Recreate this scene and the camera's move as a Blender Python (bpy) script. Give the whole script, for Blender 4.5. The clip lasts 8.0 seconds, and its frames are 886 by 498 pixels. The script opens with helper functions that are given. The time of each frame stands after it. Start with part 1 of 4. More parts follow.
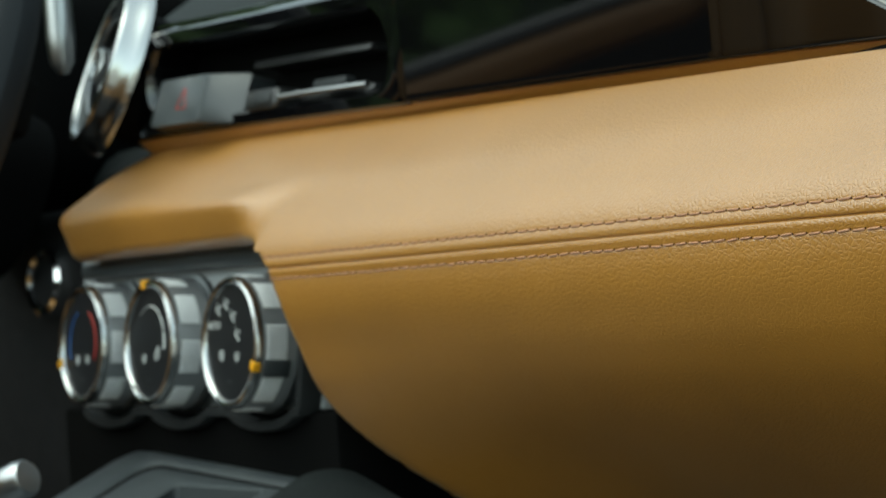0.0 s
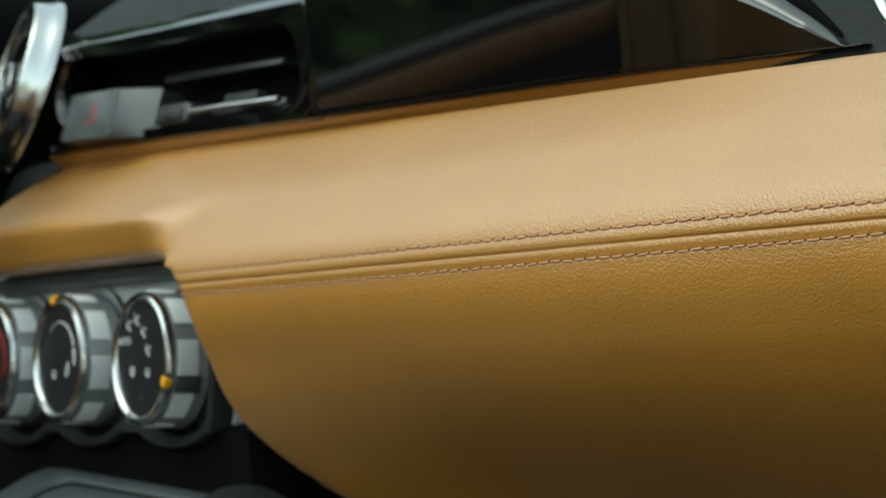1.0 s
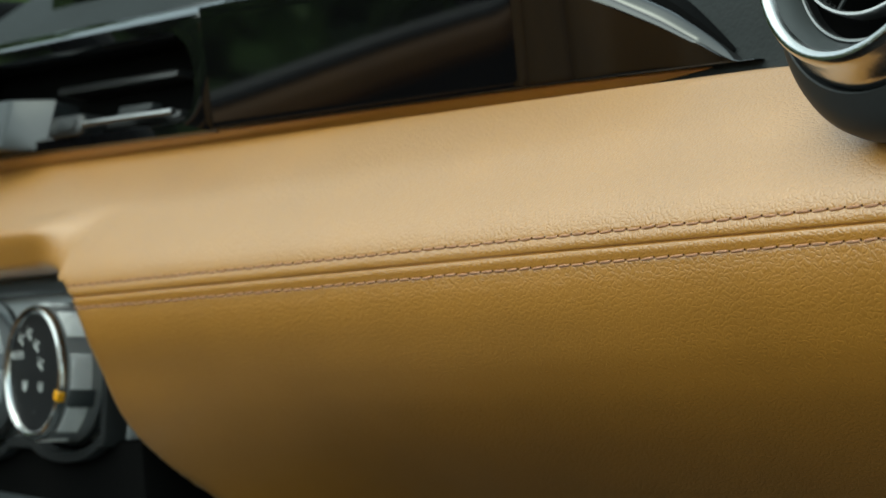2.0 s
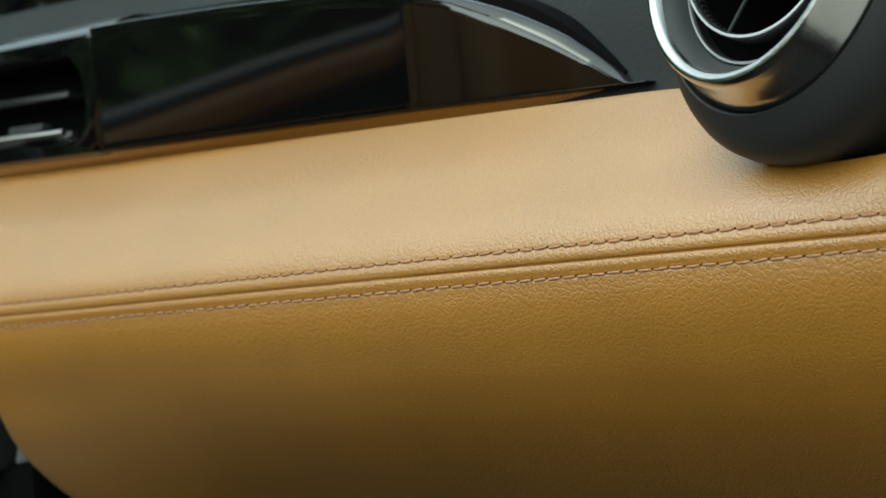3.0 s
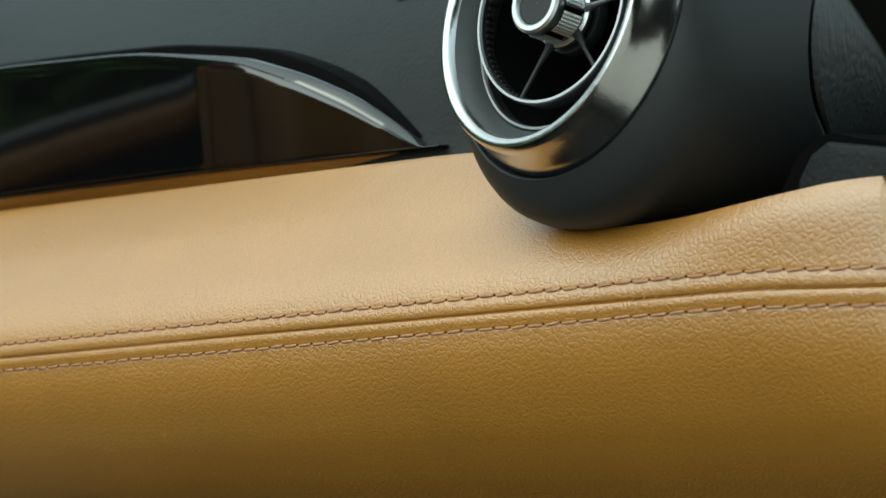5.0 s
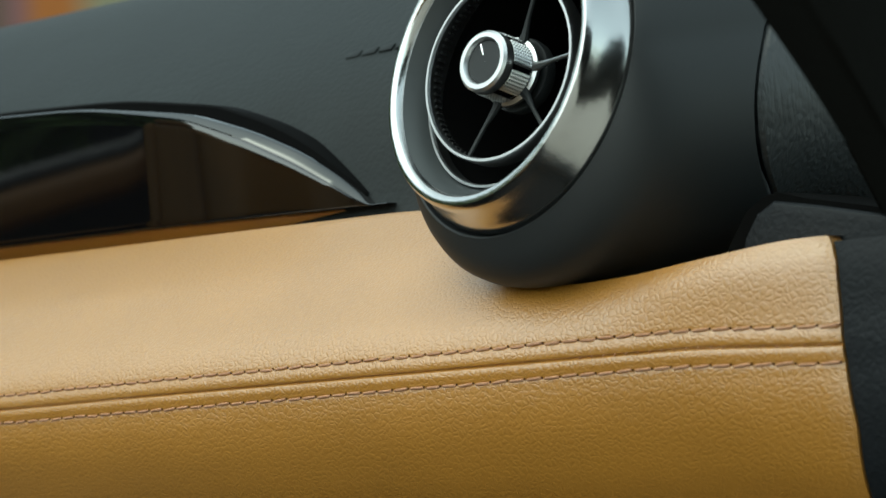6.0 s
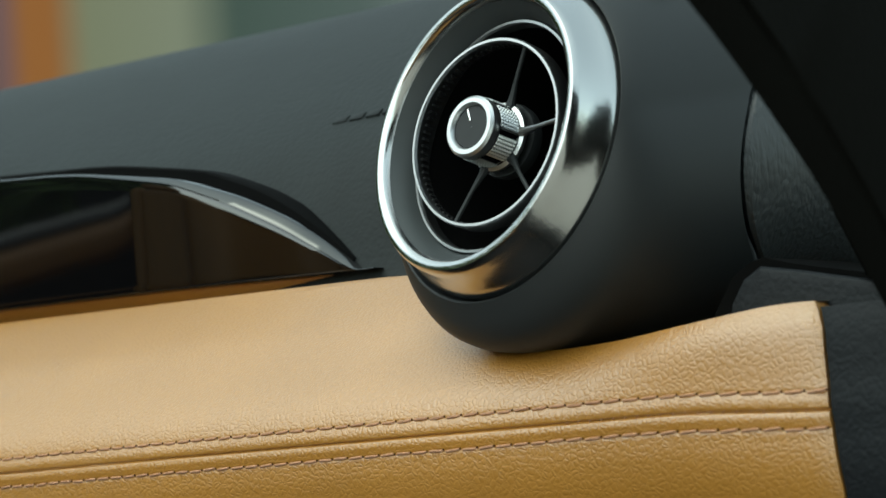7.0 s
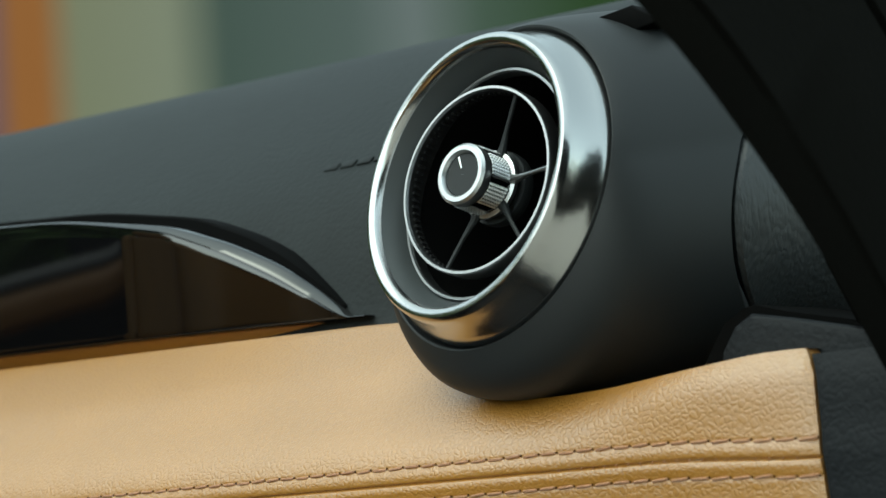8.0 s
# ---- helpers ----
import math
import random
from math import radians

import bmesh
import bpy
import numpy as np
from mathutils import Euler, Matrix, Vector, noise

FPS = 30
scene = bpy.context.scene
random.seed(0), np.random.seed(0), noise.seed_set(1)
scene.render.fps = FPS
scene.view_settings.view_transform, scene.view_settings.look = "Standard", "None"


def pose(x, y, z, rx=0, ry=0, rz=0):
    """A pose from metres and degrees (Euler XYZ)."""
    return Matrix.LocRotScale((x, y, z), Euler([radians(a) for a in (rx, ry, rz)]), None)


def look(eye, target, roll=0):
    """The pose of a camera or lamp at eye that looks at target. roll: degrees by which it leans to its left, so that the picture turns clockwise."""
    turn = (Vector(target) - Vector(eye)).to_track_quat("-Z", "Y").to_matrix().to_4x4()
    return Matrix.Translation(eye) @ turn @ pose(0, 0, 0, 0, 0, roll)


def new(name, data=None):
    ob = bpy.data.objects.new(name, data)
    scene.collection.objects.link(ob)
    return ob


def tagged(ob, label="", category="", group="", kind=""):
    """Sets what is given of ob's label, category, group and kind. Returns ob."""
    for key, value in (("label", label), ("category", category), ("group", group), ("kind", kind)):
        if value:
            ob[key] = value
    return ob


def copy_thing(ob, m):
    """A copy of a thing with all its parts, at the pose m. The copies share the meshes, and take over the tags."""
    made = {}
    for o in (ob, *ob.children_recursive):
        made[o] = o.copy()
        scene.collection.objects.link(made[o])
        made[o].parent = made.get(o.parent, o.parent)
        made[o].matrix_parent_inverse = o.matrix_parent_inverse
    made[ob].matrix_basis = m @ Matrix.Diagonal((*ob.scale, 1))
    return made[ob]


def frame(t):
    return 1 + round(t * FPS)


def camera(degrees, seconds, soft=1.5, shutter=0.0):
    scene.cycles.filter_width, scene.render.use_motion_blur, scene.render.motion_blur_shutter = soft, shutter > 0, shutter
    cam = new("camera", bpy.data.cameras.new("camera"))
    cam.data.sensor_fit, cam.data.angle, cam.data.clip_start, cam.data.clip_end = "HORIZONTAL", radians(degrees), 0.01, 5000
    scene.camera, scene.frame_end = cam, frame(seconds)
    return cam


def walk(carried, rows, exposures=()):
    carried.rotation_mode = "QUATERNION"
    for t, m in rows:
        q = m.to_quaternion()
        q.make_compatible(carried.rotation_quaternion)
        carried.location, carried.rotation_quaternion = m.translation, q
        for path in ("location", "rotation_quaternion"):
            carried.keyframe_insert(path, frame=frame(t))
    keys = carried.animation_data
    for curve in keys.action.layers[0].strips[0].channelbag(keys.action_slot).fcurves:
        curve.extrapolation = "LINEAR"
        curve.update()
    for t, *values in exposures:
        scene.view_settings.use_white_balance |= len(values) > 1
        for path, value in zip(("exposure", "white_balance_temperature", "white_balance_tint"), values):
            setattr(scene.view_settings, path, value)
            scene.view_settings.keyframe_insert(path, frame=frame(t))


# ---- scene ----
# camera: it stands in the open passenger door and turns from the climate dials to the side vent
cam = camera(22.18, 8.0)
cam.data.dof.use_dof = True
cam.data.dof.focus_distance = 0.73
cam.data.dof.aperture_fstop = 20.0
EYE = (0.0, 0.0, 0.80)
TURNS = [
    (0, 90.824, 4.076, 54.523),
    (0.5, 90.901, 4.137, 53.445),
    (1, 91.039, 4.192, 52.282),
    (1.5, 91.103, 4.208, 51.093),
    (1.7, 91.126, 4.213, 50.513),
    (3, 91.520, 4.384, 46.905),
    (3.5, 91.749, 4.478, 45.699),
    (4, 92.019, 4.477, 44.252),
    (4.5, 92.290, 4.409, 42.838),
    (5.8, 93.743, 4.219, 40.446),
    (6, 94.080, 4.201, 40.310),
    (6.5, 94.871, 4.190, 40.094),
    (7, 95.702, 4.178, 39.972),
    (7.5, 96.366, 4.180, 39.896),
    (8, 96.888, 4.213, 39.751),
]
walk(cam, [(t, pose(*EYE, rx, ry, rz)) for t, rx, ry, rz in TURNS])

# light: a bright overcast sky over an open car
sky = bpy.data.worlds.new("sky")
scene.world = sky
sky.use_nodes = True
wn, wl = sky.node_tree.nodes, sky.node_tree.links
st = wn.new("ShaderNodeTexSky")
st.sky_type = "NISHITA"
st.sun_disc = False
st.sun_elevation = radians(66)
st.sun_rotation = radians(196)
st.air_density, st.dust_density = 1.0, 1.5
soft = wn.new("ShaderNodeHueSaturation")
soft.inputs["Saturation"].default_value = 0.4
wl.new(st.outputs[0], soft.inputs["Color"])
cast = wn.new("ShaderNodeMix")
cast.data_type, cast.blend_type = "RGBA", "MULTIPLY"
cast.inputs["Factor"].default_value = 1.0
cast.inputs[7].default_value = (0.828, 0.996, 0.885, 1)
wl.new(soft.outputs[0], cast.inputs[6])
wl.new(cast.outputs[2], wn["Background"].inputs[0])
wn["Background"].inputs[1].default_value = 0.120
sun = new("sun", bpy.data.lights.new("sun", "SUN"))
sun.data.energy, sun.data.angle = 0.41, radians(75)
sun.data.color = (0.99, 0.99, 0.865)
sun.matrix_world = look((-0.65, -2.2, 1.55), (0, 0, 0))
scene.view_settings.exposure = 1.56


# ---- materials ----
def mat(name, base, rough=0.5, metal=0.0, coat=0.0, spec=0.5):
    m = bpy.data.materials.new(name)
    m.use_nodes = True
    b = m.node_tree.nodes["Principled BSDF"]
    b.inputs["Base Color"].default_value = (*base, 1)
    b.inputs["Roughness"].default_value = rough
    b.inputs["Metallic"].default_value = metal
    b.inputs["Coat Weight"].default_value = coat
    b.inputs["Coat Roughness"].default_value = 0.03
    b.inputs["Specular IOR Level"].default_value = spec
    return m


def nd(m, kind, **inputs):
    n = m.node_tree.nodes.new(kind)
    for k, v in inputs.items():
        n.inputs[k.replace("_", " ")].default_value = v
    return n


def wire(m, a, b):
    m.node_tree.links.new(a, b)


def bsdf(m):
    return m.node_tree.nodes["Principled BSDF"]


def coords(m, scale=1.0):
    """Object coordinates, in metres, scaled."""
    tc = nd(m, "ShaderNodeTexCoord")
    mp = nd(m, "ShaderNodeMapping")
    mp.inputs["Scale"].default_value = scale if isinstance(scale, tuple) else (scale,) * 3
    wire(m, tc.outputs["Object"], mp.inputs[0])
    return mp.outputs[0]


def vary(m, base, amount, scale, detail=4.0):
    """Mottles the base colour by noise at a real size."""
    n = nd(m, "ShaderNodeTexNoise", Scale=scale, Detail=detail)
    wire(m, coords(m), n.inputs["Vector"])
    r = nd(m, "ShaderNodeValToRGB")
    r.color_ramp.elements[0].position, r.color_ramp.elements[1].position = 0.3, 0.7
    r.color_ramp.elements[0].color = (*[c * (1 - amount) for c in base], 1)
    r.color_ramp.elements[1].color = (*[min(1, c * (1 + amount)) for c in base], 1)
    wire(m, n.outputs[0], r.inputs[0])
    wire(m, r.outputs[0], bsdf(m).inputs["Base Color"])
    return r


def grain(m, scale, strength, dist, stretch=(1, 1, 1), warp=0.35, fine=0.25, creased=False):
    """Leather-like relief: rounded cells with creases between them, and fine noise over them."""
    co = coords(m, stretch)
    wn_ = nd(m, "ShaderNodeTexNoise", Scale=scale * 0.6, Detail=3.0)
    wire(m, co, wn_.inputs["Vector"])
    mx = nd(m, "ShaderNodeMix")
    mx.data_type = "VECTOR"
    mx.inputs["Factor"].default_value = warp * 0.012
    wire(m, co, mx.inputs["A"])
    wire(m, wn_.outputs["Color"], mx.inputs["B"])
    v = nd(m, "ShaderNodeTexVoronoi", Scale=scale)
    v.feature = "SMOOTH_F1"
    v.inputs["Smoothness"].default_value = 0.22
    wire(m, mx.outputs["Result"], v.inputs["Vector"])
    cells, way = v.outputs["Distance"], -1.0
    if creased:
        v.feature = "DISTANCE_TO_EDGE"
        top = nd(m, "ShaderNodeMapRange")
        top.interpolation_type = "SMOOTHSTEP"
        top.inputs["From Max"].default_value = 0.24
        wire(m, v.outputs["Distance"], top.inputs["Value"])
        cells, way = top.outputs[0], 0.6
    n2 = nd(m, "ShaderNodeTexNoise", Scale=scale * 2.6, Detail=4.0)
    wire(m, co, n2.inputs["Vector"])
    n3 = nd(m, "ShaderNodeTexNoise", Scale=scale * 0.12, Detail=2.0)
    wire(m, co, n3.inputs["Vector"])
    sc = nd(m, "ShaderNodeMath")
    sc.operation = "MULTIPLY_ADD"
    sc.inputs[1].default_value = way
    wire(m, cells, sc.inputs[0])
    f2 = nd(m, "ShaderNodeMath")
    f2.operation = "MULTIPLY"
    f2.inputs[1].default_value = fine
    wire(m, n2.outputs[0], f2.inputs[0])
    wire(m, f2.outputs[0], sc.inputs[2])
    ad = nd(m, "ShaderNodeMath")
    ad.operation = "MULTIPLY_ADD"
    ad.inputs[1].default_value = 0.3
    wire(m, n3.outputs[0], ad.inputs[0])
    wire(m, sc.outputs[0], ad.inputs[2])
    b = nd(m, "ShaderNodeBump", Strength=strength, Distance=dist)
    wire(m, ad.outputs[0], b.inputs["Height"])
    wire(m, b.outputs[0], bsdf(m).inputs["Normal"])
    return v


def rough_vary(m, lo, hi, scale):
    n = nd(m, "ShaderNodeTexNoise", Scale=scale, Detail=5.0)
    wire(m, coords(m), n.inputs["Vector"])
    r = nd(m, "ShaderNodeMapRange")
    r.inputs["To Min"].default_value, r.inputs["To Max"].default_value = lo, hi
    wire(m, n.outputs[0], r.inputs["Value"])
    wire(m, r.outputs[0], bsdf(m).inputs["Roughness"])


TAN = (0.406, 0.169, 0.014)
LEATHER = mat("tan_leather", TAN, 0.34, spec=0.1)
vary(LEATHER, TAN, 0.06, 18)
grain(LEATHER, 520, 0.27, 0.0006, warp=0.2, creased=True)
for link in list(bsdf(LEATHER).inputs["Normal"].links):
    wire(LEATHER, link.from_socket, bsdf(LEATHER).inputs["Coat Normal"])
bsdf(LEATHER).inputs["Coat Weight"].default_value = 1.0
bsdf(LEATHER).inputs["Coat IOR"].default_value = 2.1
bsdf(LEATHER).inputs["Coat Roughness"].default_value = 0.40
bsdf(LEATHER).inputs["Sheen Weight"].default_value = 0.06
bsdf(LEATHER).inputs["Sheen Roughness"].default_value = 0.4
bsdf(LEATHER).inputs["Sheen Tint"].default_value = (1.0, 0.95, 0.74, 1)
rough_vary(LEATHER, 0.34, 0.44, 60)
THREAD = mat("tan_thread", (0.42, 0.21, 0.12), 0.7)
vary(THREAD, (0.42, 0.21, 0.12), 0.25, 1500)
PRINT = mat("dark_pressed_print", (0.008, 0.010, 0.0102), 0.6, spec=0.2)
HOLE = mat("shaded_needle_hole", (0.07, 0.028, 0.010), 0.9, spec=0.1)
VINYL = mat("dark_grained_vinyl", (0.0115, 0.0145, 0.0148), 0.6, spec=0.2)
vary(VINYL, (0.0115, 0.0145, 0.0148), 0.15, 25)
grain(VINYL, 420, 0.35, 0.0006)
CREASED = mat("creased_black_vinyl", (0.030, 0.034, 0.036), 0.45)
grain(CREASED, 620, 0.7, 0.0005, stretch=(1.2, 1.2, 0.4), warp=0.15)
ENDCAP = mat("black_end_cap_vinyl", (0.0080, 0.0100, 0.0125), 0.6, spec=0.25)
grain(ENDCAP, 480, 0.4, 0.0005)
PILLAR = mat("black_pillar_vinyl", (0.0035, 0.0034, 0.0028), 0.85, spec=0.05)
grain(PILLAR, 420, 0.3, 0.0005)
SATIN = mat("satin_black_plastic", (0.018, 0.0205, 0.022), 0.5, spec=0.35)
rough_vary(SATIN, 0.48, 0.58, 40)
# a few specks of dust
specks = nd(SATIN, "ShaderNodeTexVoronoi", Scale=55.0)
wire(SATIN, coords(SATIN), specks.inputs["Vector"])
near = nd(SATIN, "ShaderNodeMapRange")
near.inputs["From Min"].default_value, near.inputs["From Max"].default_value = 0.016, 0.026
near.inputs["To Min"].default_value, near.inputs["To Max"].default_value = 1.0, 0.0
wire(SATIN, specks.outputs["Distance"], near.inputs["Value"])
dust = nd(SATIN, "ShaderNodeMix")
dust.data_type = "RGBA"
dust.inputs[6].default_value = (0.018, 0.0205, 0.022, 1)
dust.inputs[7].default_value = (0.30, 0.30, 0.28, 1)
wire(SATIN, near.outputs[0], dust.inputs["Factor"])
wire(SATIN, dust.outputs[2], bsdf(SATIN).inputs["Base Color"])
MATTE = mat("matte_black_plastic", (0.006, 0.006, 0.0065), 0.75, spec=0.3)
rough_vary(MATTE, 0.65, 0.85, 90)
GREY = mat("grey_plastic", (0.050, 0.057, 0.061), 0.30)
rough_vary(GREY, 0.24, 0.36, 80)
CONSOLE = mat("dark_console_plastic", (0.042, 0.049, 0.053), 0.42)
rough_vary(CONSOLE, 0.45, 0.6, 80)
TRIM = mat("dark_trim_plastic", (0.012, 0.0125, 0.013), 0.35)
rough_vary(TRIM, 0.3, 0.42, 150)
GLOSS = mat("gloss_black_lacquer", (0.003, 0.003, 0.0035), 0.03, spec=1.0)
SLEEVE = mat("dark_grey_sleeve_plastic", (0.045, 0.051, 0.053), 0.42)
rough_vary(SLEEVE, 0.36, 0.48, 90)
CHROME = mat("satin_chrome", (0.55, 0.55, 0.545), 0.13, metal=1.0)
rough_vary(CHROME, 0.14, 0.24, 120)
# faint ripples of the plating
ripple = nd(CHROME, "ShaderNodeTexNoise", Scale=70.0, Detail=5.0)
wire(CHROME, coords(CHROME), ripple.inputs["Vector"])
dent = nd(CHROME, "ShaderNodeBump", Strength=0.06, Distance=0.004)
wire(CHROME, ripple.outputs[0], dent.inputs["Height"])
wire(CHROME, dent.outputs[0], bsdf(CHROME).inputs["Normal"])
BRIGHT = mat("bright_chrome", (0.85, 0.86, 0.87), 0.1, metal=1.0)
KNURL = mat("bead_blasted_chrome", (0.62, 0.64, 0.65), 0.34, metal=1.0)
rough_vary(KNURL, 0.30, 0.42, 300)
PALE = mat("pale_silver_plastic", (0.90, 0.91, 0.92), 0.3, metal=0.1)
rough_vary(PALE, 0.3, 0.45, 300)
PLATE = mat("mid_grey_plastic", (0.36, 0.385, 0.40), 0.45)
rough_vary(PLATE, 0.45, 0.6, 80)
BARREL = mat("satin_silver_plastic", (0.26, 0.27, 0.28), 0.25, metal=0.5)
rough_vary(BARREL, 0.25, 0.36, 200)
SILVER = mat("brushed_silver", (0.42, 0.43, 0.44), 0.32, metal=1.0)
# near-black: shade of ducts, gaps and voids put into colour; also driver-side blacks
SHADE_BLACK = mat("shade_black", (0.003, 0.003, 0.003), 0.8, spec=0.05)
DIALFACE = mat("dial_face_black", (0.016, 0.017, 0.019), 0.3)
ICON = mat("icon_white_print", (0.62, 0.63, 0.62), 0.5)
BLUE = mat("blue_print", (0.02, 0.10, 0.32), 0.5)
RED = mat("red_print", (0.42, 0.03, 0.02), 0.5)
ORANGE = mat("orange_marker", (0.8, 0.36, 0.01), 0.4)
CARPET = mat("black_carpet", (0.012, 0.012, 0.012), 0.95)
vary(CARPET, (0.012, 0.012, 0.012), 0.4, 300)
CONCRETE = mat("pale_concrete", (0.33, 0.30, 0.26), 0.9)
vary(CONCRETE, (0.33, 0.30, 0.26), 0.2, 8)


# ---- mesh helpers ----
def part(name, bm, material, parent=None, label="", smooth=True):
    me = bpy.data.meshes.new(name)
    bmesh.ops.recalc_face_normals(bm, faces=bm.faces[:])
    bm.to_mesh(me)
    bm.free()
    if smooth:
        for p in me.polygons:
            p.use_smooth = True
        me.set_sharp_from_angle(angle=radians(38))
    me.materials.append(material)
    ob = new(name, me)
    ob.parent = parent
    if label:
        ob["label"] = label
    return ob


def thing(name, at, label, category, group="", kind=""):
    ob = new(name)
    ob.matrix_world = at if isinstance(at, Matrix) else Matrix.Translation(at)
    ob.empty_display_size = 0.02
    return tagged(ob, label, category, group, kind)


def grid(bm, pts, close_u=False, close_v=False):
    """Faces over rows of points."""
    vs = [[bm.verts.new(p) for p in row] for row in pts]
    nu, nv = len(vs), len(vs[0])
    for i in range(nu if close_u else nu - 1):
        for j in range(nv if close_v else nv - 1):
            q = [vs[i][j], vs[(i + 1) % nu][j], vs[(i + 1) % nu][(j + 1) % nv], vs[i][(j + 1) % nv]]
            bm.faces.new(q)
    return vs


def lathe(bm, profile, n=64, m=Matrix(), cap=False):
    """Turns (radius, height) about z."""
    rows = [[m @ Vector((r * math.cos(2 * math.pi * k / n), r * math.sin(2 * math.pi * k / n), z)) for k in range(n)] for r, z in profile]
    vs = grid(bm, rows, close_v=True)
    if cap:
        for row in (vs[0], vs[-1]):
            bm.faces.new(row)
    return bm


def tube(bm, pts, r, n=10, cap=True):
    pts = [Vector(p) for p in pts]
    rows = []
    for i, p in enumerate(pts):
        d = (pts[min(i + 1, len(pts) - 1)] - pts[max(i - 1, 0)]).normalized()
        a = d.orthogonal().normalized() if i == 0 else (a - a.dot(d) * d).normalized()
        b = d.cross(a)
        rr = r[i] if isinstance(r, (list, tuple)) else r
        rows.append([p + rr * (a * math.cos(2 * math.pi * k / n) + b * math.sin(2 * math.pi * k / n)) for k in range(n)])
    vs = grid(bm, rows, close_v=True)
    if cap:
        bm.faces.new(vs[0])
        bm.faces.new(vs[-1])
    return bm


def box(bm, lo, hi, bevel=0.0, segs=2, m=Matrix()):
    r = bmesh.ops.create_cube(bm, size=1.0)
    c, s = [(a + b) / 2 for a, b in zip(lo, hi)], [b - a for a, b in zip(lo, hi)]
    for v in r["verts"]:
        v.co = Vector([c[i] + v.co[i] * s[i] for i in range(3)])
    if bevel:
        es = list({e for v in r["verts"] for e in v.link_edges})
        bmesh.ops.bevel(bm, geom=es, offset=bevel, segments=segs, affect="EDGES", profile=0.5)
    if m != Matrix():
        bm.verts.ensure_lookup_table()
        for v in bm.verts:
            v.co = m @ v.co
    return bm


def rounded(w, h, r, n=6):
    """A rounded rectangle about the origin, in its plane."""
    out = []
    for cx, cy, a0 in ((w / 2 - r, h / 2 - r, 0), (-w / 2 + r, h / 2 - r, 90), (-w / 2 + r, -h / 2 + r, 180), (w / 2 - r, -h / 2 + r, 270)):
        for k in range(n + 1):
            a = radians(a0 + 90 * k / n)
            out.append((cx + r * math.cos(a), cy + r * math.sin(a)))
    return out


def prism(bm, outline, depth, to=lambda u, v, w: Vector((u, v, w)), inset=0.0):
    """An outline (u, v) pushed through w from 0 to depth, capped; inset rounds its front edge."""
    n = len(outline)
    cu, cv = sum(p[0] for p in outline) / n, sum(p[1] for p in outline) / n
    levels = [(0, depth), (0, inset), (inset * 0.4, inset * 0.25), (inset, 0)] if inset else [(0, depth), (0, 0)]
    rows = []
    for d, w in levels:
        row = []
        for u, v in outline:
            l = math.hypot(u - cu, v - cv) or 1
            row.append(to(u - (u - cu) / l * d, v - (v - cv) / l * d, w))
        rows.append(row)
    vs = grid(bm, rows, close_v=True)
    bm.faces.new(vs[0])
    bm.faces.new(vs[-1])
    return bm


def lerp(x, xs, ys):
    return float(np.interp(x, xs, ys))


def smooth_table(xs, ys, width):
    """A table read with its corners rounded."""
    def read(x):
        return sum(lerp(x + width * k / 4, xs, ys) * w for k, w in zip(range(-4, 5), (1, 2, 3, 4, 5, 4, 3, 2, 1))) / 25
    return read


# ---- setting: ground, cabin shell, distance ----
def slab(name, lo, hi, material, label, category, bevel=0.0):
    ob = part(name, box(bmesh.new(), lo, hi, bevel), material, smooth=bevel > 0)
    return tagged(ob, label, category, kind="structure")


slab("ground", (-400, -400, -0.2), (400, 400, 0.0), CONCRETE, "pale concrete ground under the open car", "ground")
slab("cabin_floor", (-2.0, -0.5, 0.20), (-0.27, 0.98, 0.24), CARPET, "black carpeted cabin floor", "floor")
slab("firewall", (-2.0, 0.98, 0.20), (-0.27, 1.04, 0.98), CARPET, "black carpeted bulkhead behind the dashboard", "wall")
slab("wall_left", (-2.06, -0.5, 0.20), (-1.90, 1.04, 0.86), MATTE, "black driver door shell", "wall")
# sill out of view, added to keep ground light off the pad's underside
slab("wall_right", (-0.27, -0.5, 0.20), (-0.21, 1.04, 0.46), MATTE, "unseen black passenger door sill, added to block ground light", "wall")
slab("wall_rear", (-2.06, -0.70, 0.20), (-0.27, -0.62, 1.00), CARPET, "black carpeted rear bulkhead of the cabin", "wall")

# distance: a soft screen of orange, cream and green far beyond the windscreen
FAR = mat("far_colours", (0.1, 0.1, 0.1), 1.0, spec=0.0)
tc = nd(FAR, "ShaderNodeTexCoord")
sx = nd(FAR, "ShaderNodeSeparateXYZ")
wire(FAR, tc.outputs["Object"], sx.inputs[0])
mr = nd(FAR, "ShaderNodeMapRange")
mr.inputs["From Min"].default_value, mr.inputs["From Max"].default_value = -13.0, -3.0
wire(FAR, sx.outputs["X"], mr.inputs["Value"])
rp = nd(FAR, "ShaderNodeValToRGB")
stops = [(0.000, (0.019, 0.035, 0.015)), (0.300, (0.023, 0.038, 0.019)), (0.335, (0.115, 0.061, 0.061)), (0.355, (0.192, 0.073, 0.023)), (0.375, (0.192, 0.073, 0.023)), (0.405, (0.127, 0.127, 0.084)), (0.475, (0.138, 0.142, 0.104)), (0.515, (0.042, 0.058, 0.050)), (0.600, (0.058, 0.073, 0.069)), (0.640, (0.092, 0.104, 0.104)), (0.680, (0.042, 0.061, 0.046)), (0.740, (0.019, 0.038, 0.015))]
el = rp.color_ramp.elements
while len(el) < len(stops):
    el.new(0.5)
for e, (p, c) in zip(el, stops):
    e.position, e.color = p, (*c, 1)
wire(FAR, mr.outputs[0], rp.inputs[0])
wire(FAR, rp.outputs[0], bsdf(FAR).inputs["Base Color"])
